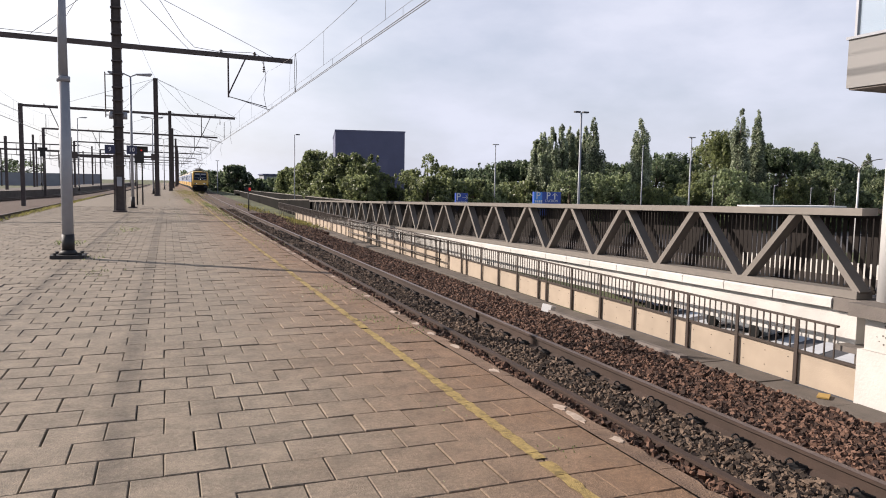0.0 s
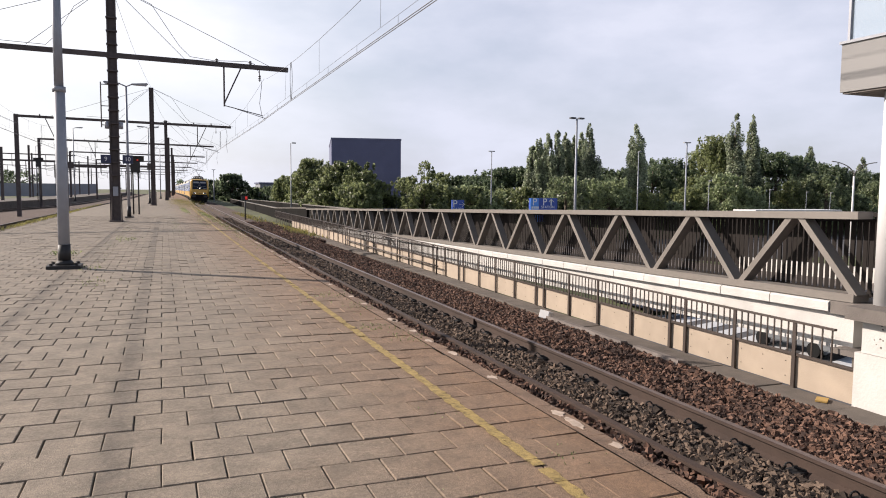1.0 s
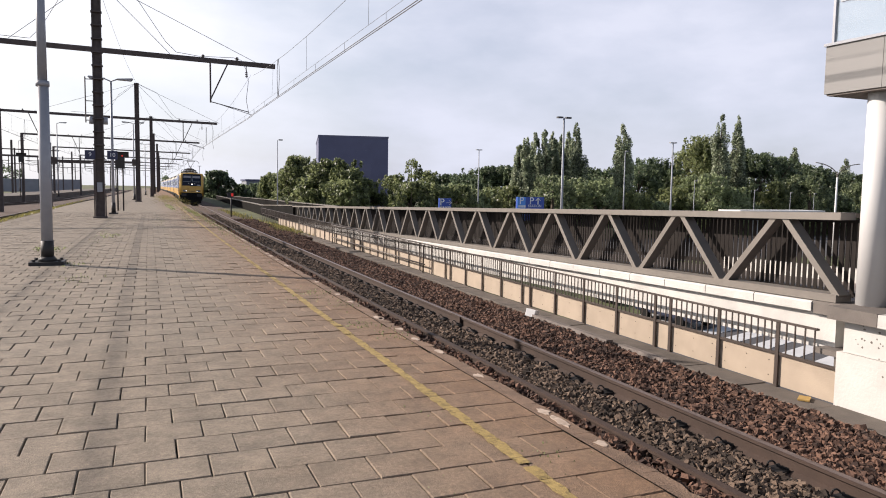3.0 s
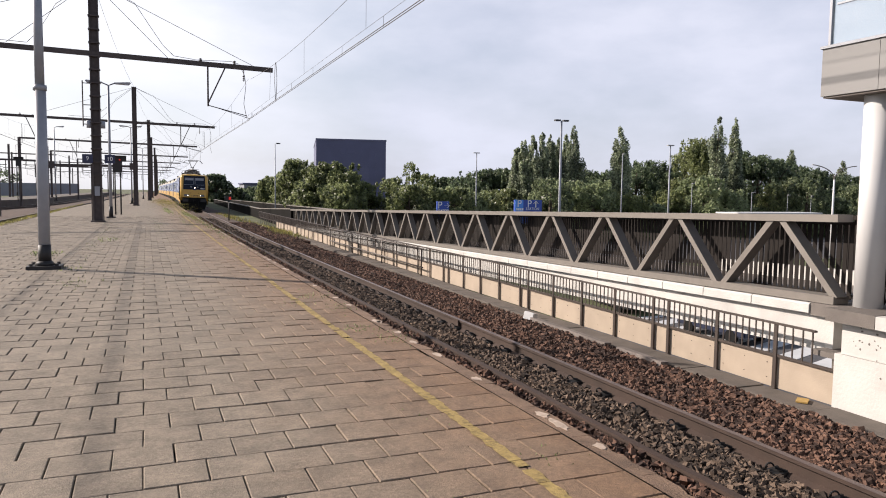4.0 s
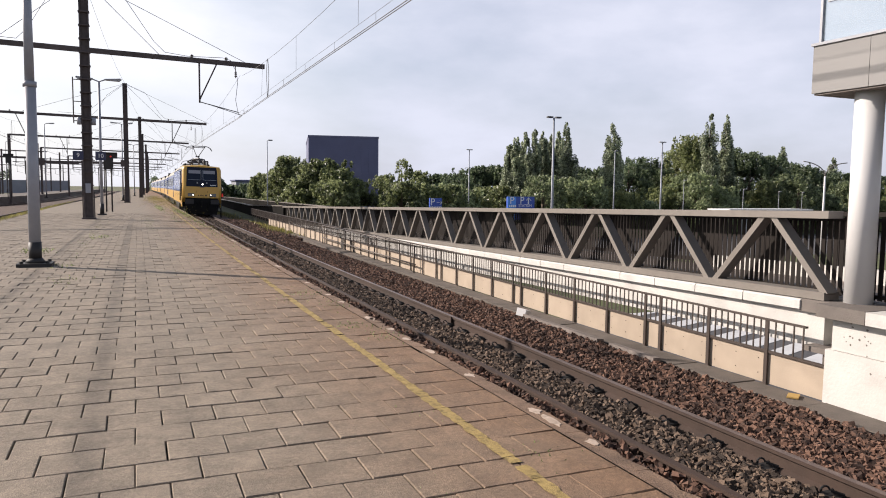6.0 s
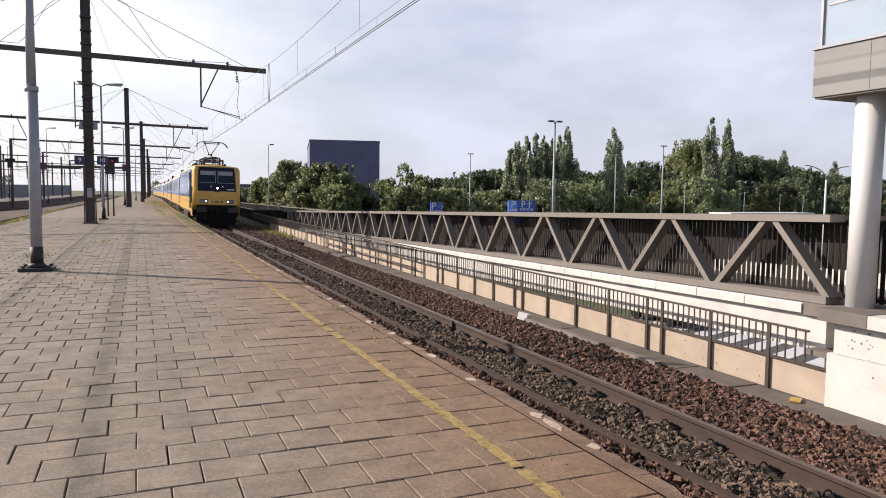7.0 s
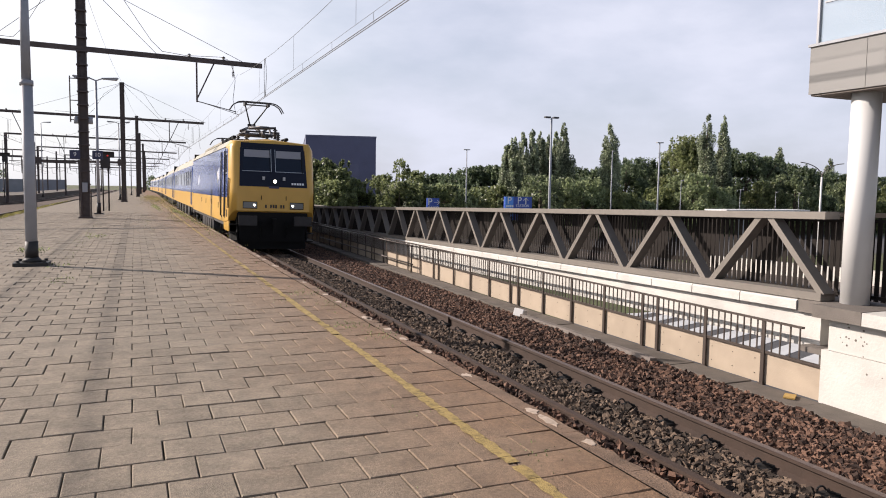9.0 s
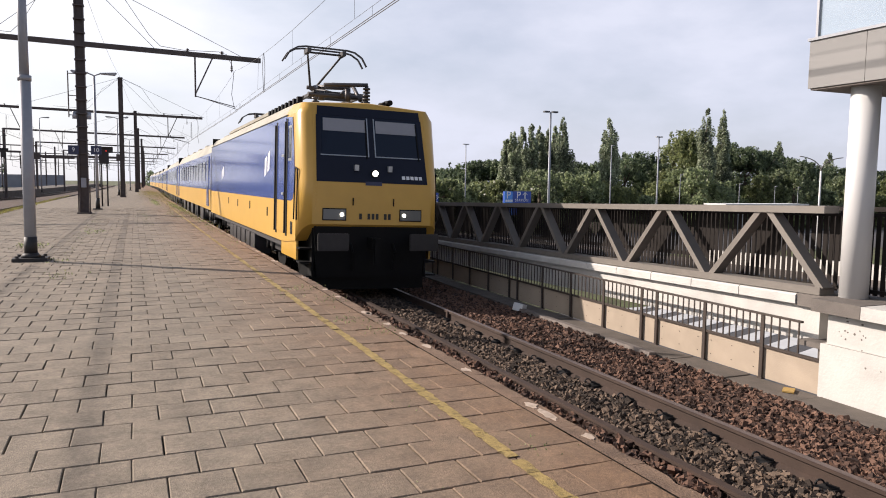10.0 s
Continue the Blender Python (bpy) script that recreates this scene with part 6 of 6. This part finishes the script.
# ---- paving, edge stones and the yellow line ----
def slab_mesh(material, seed, w=PAVE, d=PAVE):
    rng = random.Random(seed)
    g = 0.0026
    t = 0.005
    bm = bmesh.new()
    lo = [(-w / 2 + g, -d / 2 + g), (w / 2 - g, -d / 2 + g), (w / 2 - g, d / 2 - g), (-w / 2 + g, d / 2 - g)]
    j = [(x + rng.uniform(-0.002, 0.002), y + rng.uniform(-0.002, 0.002)) for x, y in lo]
    base = [bm.verts.new((x, y, -0.045)) for x, y in j]
    ring = [bm.verts.new((x, y, -t)) for x, y in j]
    top = [bm.verts.new((x * (1 - 2 * t / w), y * (1 - 2 * t / d), rng.uniform(-0.0015, 0.0015))) for x, y in j]
    bm.faces.new(top)
    for i in range(4):
        k = (i + 1) % 4
        bm.faces.new((base[i], base[k], ring[k], ring[i]))
        bm.faces.new((ring[i], ring[k], top[k], top[i]))
    me = done(bm)
    me.materials.append(M[material])
    return me


SLABS = [slab_mesh("paver", 50 + i) for i in range(6)]
rp = random.Random(77)
far_quads, far_faces = [], []


def joined_slab(store, faces, x, y, z, ax, ay):
    g, t, h = 0.0028, 0.005, PAVE / 2
    b = len(store)
    for s, zz in ((h - g, -0.045), (h - g, -t), (h - g - t, 0.0)):
        for sx, sy in ((-1, -1), (1, -1), (1, 1), (-1, 1)):
            store.append((x + sx * s, y + sy * s, z + zz + sx * ax + sy * ay))
    faces.append((b + 8, b + 9, b + 10, b + 11))
    for r in (0, 4):
        for i in range(4):
            k = (i + 1) % 4
            faces.append((b + r + i, b + r + k, b + r + 4 + k, b + r + 4 + i))


half_slabs = []
count = 0
row = 0
y = 1.2925 - 40 * PAVE
while y < 41.0:
    off = (0.0 if row % 2 else 0.5) * PAVE + rp.uniform(-0.004, 0.004)
    x = 2.26 - PAVE / 2 - off
    if off > 0.05:
        half_slabs.append((2.26 - off / 2, y, off))
    while x > -5.0:
        z = rp.gauss(0, 0.0022)
        near = y < 6.6 and -1.9 + (y - 4) * -0.25 < x
        if near and y > 2.3 and count < 300:
            piece("slab", rp.choice(SLABS), platform,
                  pose(x + bend(y), y, z, rp.uniform(-0.5, 0.5), rp.uniform(-0.5, 0.5), rp.uniform(-0.25, 0.25) + 180 * rp.randint(0, 1)))
            count += 1
        else:
            joined_slab(far_quads, far_faces, x + bend(y), y, z, rp.gauss(0, 0.0012), rp.gauss(0, 0.0012))
        x -= PAVE
    y += PAVE
    row += 1
me = bpy.data.meshes.new("slabs")
me.from_pydata(far_quads, [], far_faces)
me.materials.append(M["paver_far"])
ob = new("slab_field", me)
ob.parent = platform
tagged(ob, kind="stuff")
bm = bmesh.new()
for x, y, w in half_slabs:
    z = rp.gauss(0, 0.002)
    box(bm, x - w / 2 - 0.004 + bend(y), x + w / 2 - 0.004 + bend(y), y - PAVE / 2 + 0.004, y + PAVE / 2 - 0.004, -0.045, z)
tagged(part("half_slab", bm, "paver_far", platform), kind="stuff")

# edge stones, broken along the brink
y = 0.4 - 20 * 0.62
i = 0
while y < 46:
    d = 0.62
    rr = random.Random(900 + i)
    bm = bmesh.new()
    n = 7
    inner = [(2.262, y + d * k / n) for k in range(n + 1)]
    outer = [(EDGE - (rr.uniform(0.0, 0.05) if rr.random() < 0.5 else rr.uniform(0, 0.012)), y + 0.004 + (d - 0.008) * k / n) for k in range(n + 1)]
    top_i = [bm.verts.new((a + bend(b), b, 0.003)) for a, b in inner]
    top_o = [bm.verts.new((a + bend(b), b, -0.002)) for a, b in outer]
    bot_o = [bm.verts.new((a + 0.004 + bend(b), b, -0.14)) for a, b in outer]
    bot_i = [bm.verts.new((a + bend(b), b, -0.14)) for a, b in inner]
    for k in range(n):
        bm.faces.new((top_i[k], top_o[k], top_o[k + 1], top_i[k + 1]))
        bm.faces.new((top_o[k], bot_o[k], bot_o[k + 1], top_o[k + 1]))
        bm.faces.new((bot_o[k], bot_i[k], bot_i[k + 1], bot_o[k + 1]))
    for a, b, c, dd in ((top_i[0], bot_i[0], bot_o[0], top_o[0]), (top_i[-1], top_o[-1], bot_o[-1], bot_i[-1])):
        bm.faces.new((a, b, c, dd))
    part("edge_stone", bm, "edge_stone", platform)
    # flaked pale mortar on some stones
    for flake in range(rr.choice((0, 1, 1, 2))):
        bm = bmesh.new()
        m_ = rr.randint(11, 15)
        cx, cy = EDGE - 0.055 - rr.uniform(0, 0.02), y + rr.uniform(0.15, 0.45)
        pts = [(cx + rr.uniform(0.4, 1.1) * 0.045 * math.cos(6.28 * q / m_) + bend(cy), cy + rr.uniform(0.4, 1.1) * (0.08 + 0.08 * flake) * math.sin(6.28 * q / m_), 0.0) for q in range(m_)]
        plate(bm, pts, (0, 0, 0.004))
        part("mortar_flake", bm, "white_flake", platform, "pale flaked mortar")
    y += d
    i += 1
bm = bmesh.new()
sweep(bm, [(2.02, -1.05), (2.35, -1.05), (2.35, -0.142), (2.02, -0.142)], YS_LONG)
part("platform_wall", bm, "concrete_grey", platform)

line = thing("yellow_line", "worn yellow warning line painted on the slabs", "platform line", kind="structure")
vs, fs = [], []
row = 0
y = 1.2925 - 40 * PAVE
while y < 60:
    a, b = y - PAVE / 2 + 0.003, y + PAVE / 2 - 0.003
    nseg = 7
    w0 = 0.038 + rp.uniform(-0.004, 0.004)
    o = rp.uniform(-0.004, 0.004)
    w2 = w1 = w0
    for k in range(nseg):
        ya, yb = a + (b - a) * k / nseg, a + (b - a) * (k + 1) / nseg
        if rp.random() < (0.03 if y < 9 else 0.16):
            w1 = w2 = w0
            continue
        wa, wb, w1, w2 = w1, w2, w0 + rp.uniform(-0.010, 0.008), w0 + rp.uniform(-0.010, 0.008)
        n0 = len(vs)
        for yy, u1, u2 in ((ya, wa, wb), (yb, w1, w2)):
            vs += [(1.788 - u1 + o + bend(yy), yy, 0.0075), (1.788 + u2 + o + bend(yy), yy, 0.0075)]
        fs.append((n0, n0 + 1, n0 + 3, n0 + 2))
    y += PAVE
me = bpy.data.meshes.new("paint")
me.from_pydata(vs, [], fs)
me.materials.append(M["yellow_paint"])
ob = new("paint", me)
ob.parent = line
tagged(ob, kind="stuff")

# weeds in the joints
for i, (x, y, n, h) in enumerate([(1.62, 4.1, 14, 0.012), (2.0, 3.3, 24, 0.014), (2.0, 7.2, 70, 0.018), (2.12, 8.6, 60, 0.018), (2.05, 9.6, 70, 0.02), (1.72, 9.0, 30, 0.016), (2.2, 6.6, 60, 0.018), (1.3, 3.0, 10, 0.01),
                                  (-1.35, 14.2, 40, 0.03), (-1.0, 12.0, 40, 0.03), (-2.0, 17.5, 100, 0.04), (-0.9, 22, 60, 0.04)]):
    grass_patch("weed", x + bend(y), y, 0.05 + 0.008 * y, 0.05 + 0.02 * y, 0.0, n, h, 60 + i, "small green weeds growing in paving joints", "leaf_a", 0.4)
for i, (x, y, n, h) in enumerate([(2.15, 22, 160, 0.03), (2.2, 30, 300, 0.04), (1.5, 34, 260, 0.03), (2.1, 42, 500, 0.05), (0.4, 30, 160, 0.025), (-1.2, 24, 140, 0.03), (1.2, 52, 500, 0.05)]):
    grass_patch("weed", x + bend(y), y, 0.12, 4.0, 0.0, n, h, 130 + i, "thin line of weeds along paving joints", "leaf_a", 0.3)
grass_patch("edge_weeds", 2.36, 42, 0.10, 9, 0.0, 1500, 0.05, 92, "yellow-green weeds along the platform's edge")
grass_patch("edge_weeds", 1.95, 38, 0.12, 9, 0.0, 900, 0.03, 93, "yellow-green weeds along the platform's edge")
grass_patch("edge_weeds", -5.0, 42, 0.10, 12, 0.0, 2600, 0.09, 91, "dry weeds along the platform's far edge")
grass_patch("far_weeds", 2.3, 85, 0.7, 16, 0.0, 6000, 0.07, 90, "long grass on the overgrown platform end")


# ---- what moves ----
def motions():
    walk(loco, [(t, on_chord(y, y + 16)) for t, y in LAMP_Y])
    for i, c in enumerate(coaches):
        off = LOCO + 0.25 + i * 26.35
        walk(c, [(t, on_chord(y + off, y + off + 26)) for t, y in LAMP_Y])
    for c, x, rows_ in cars:
        walk(c, [(t, pose(x, y, -4.945)) for t, y in rows_])


motions()
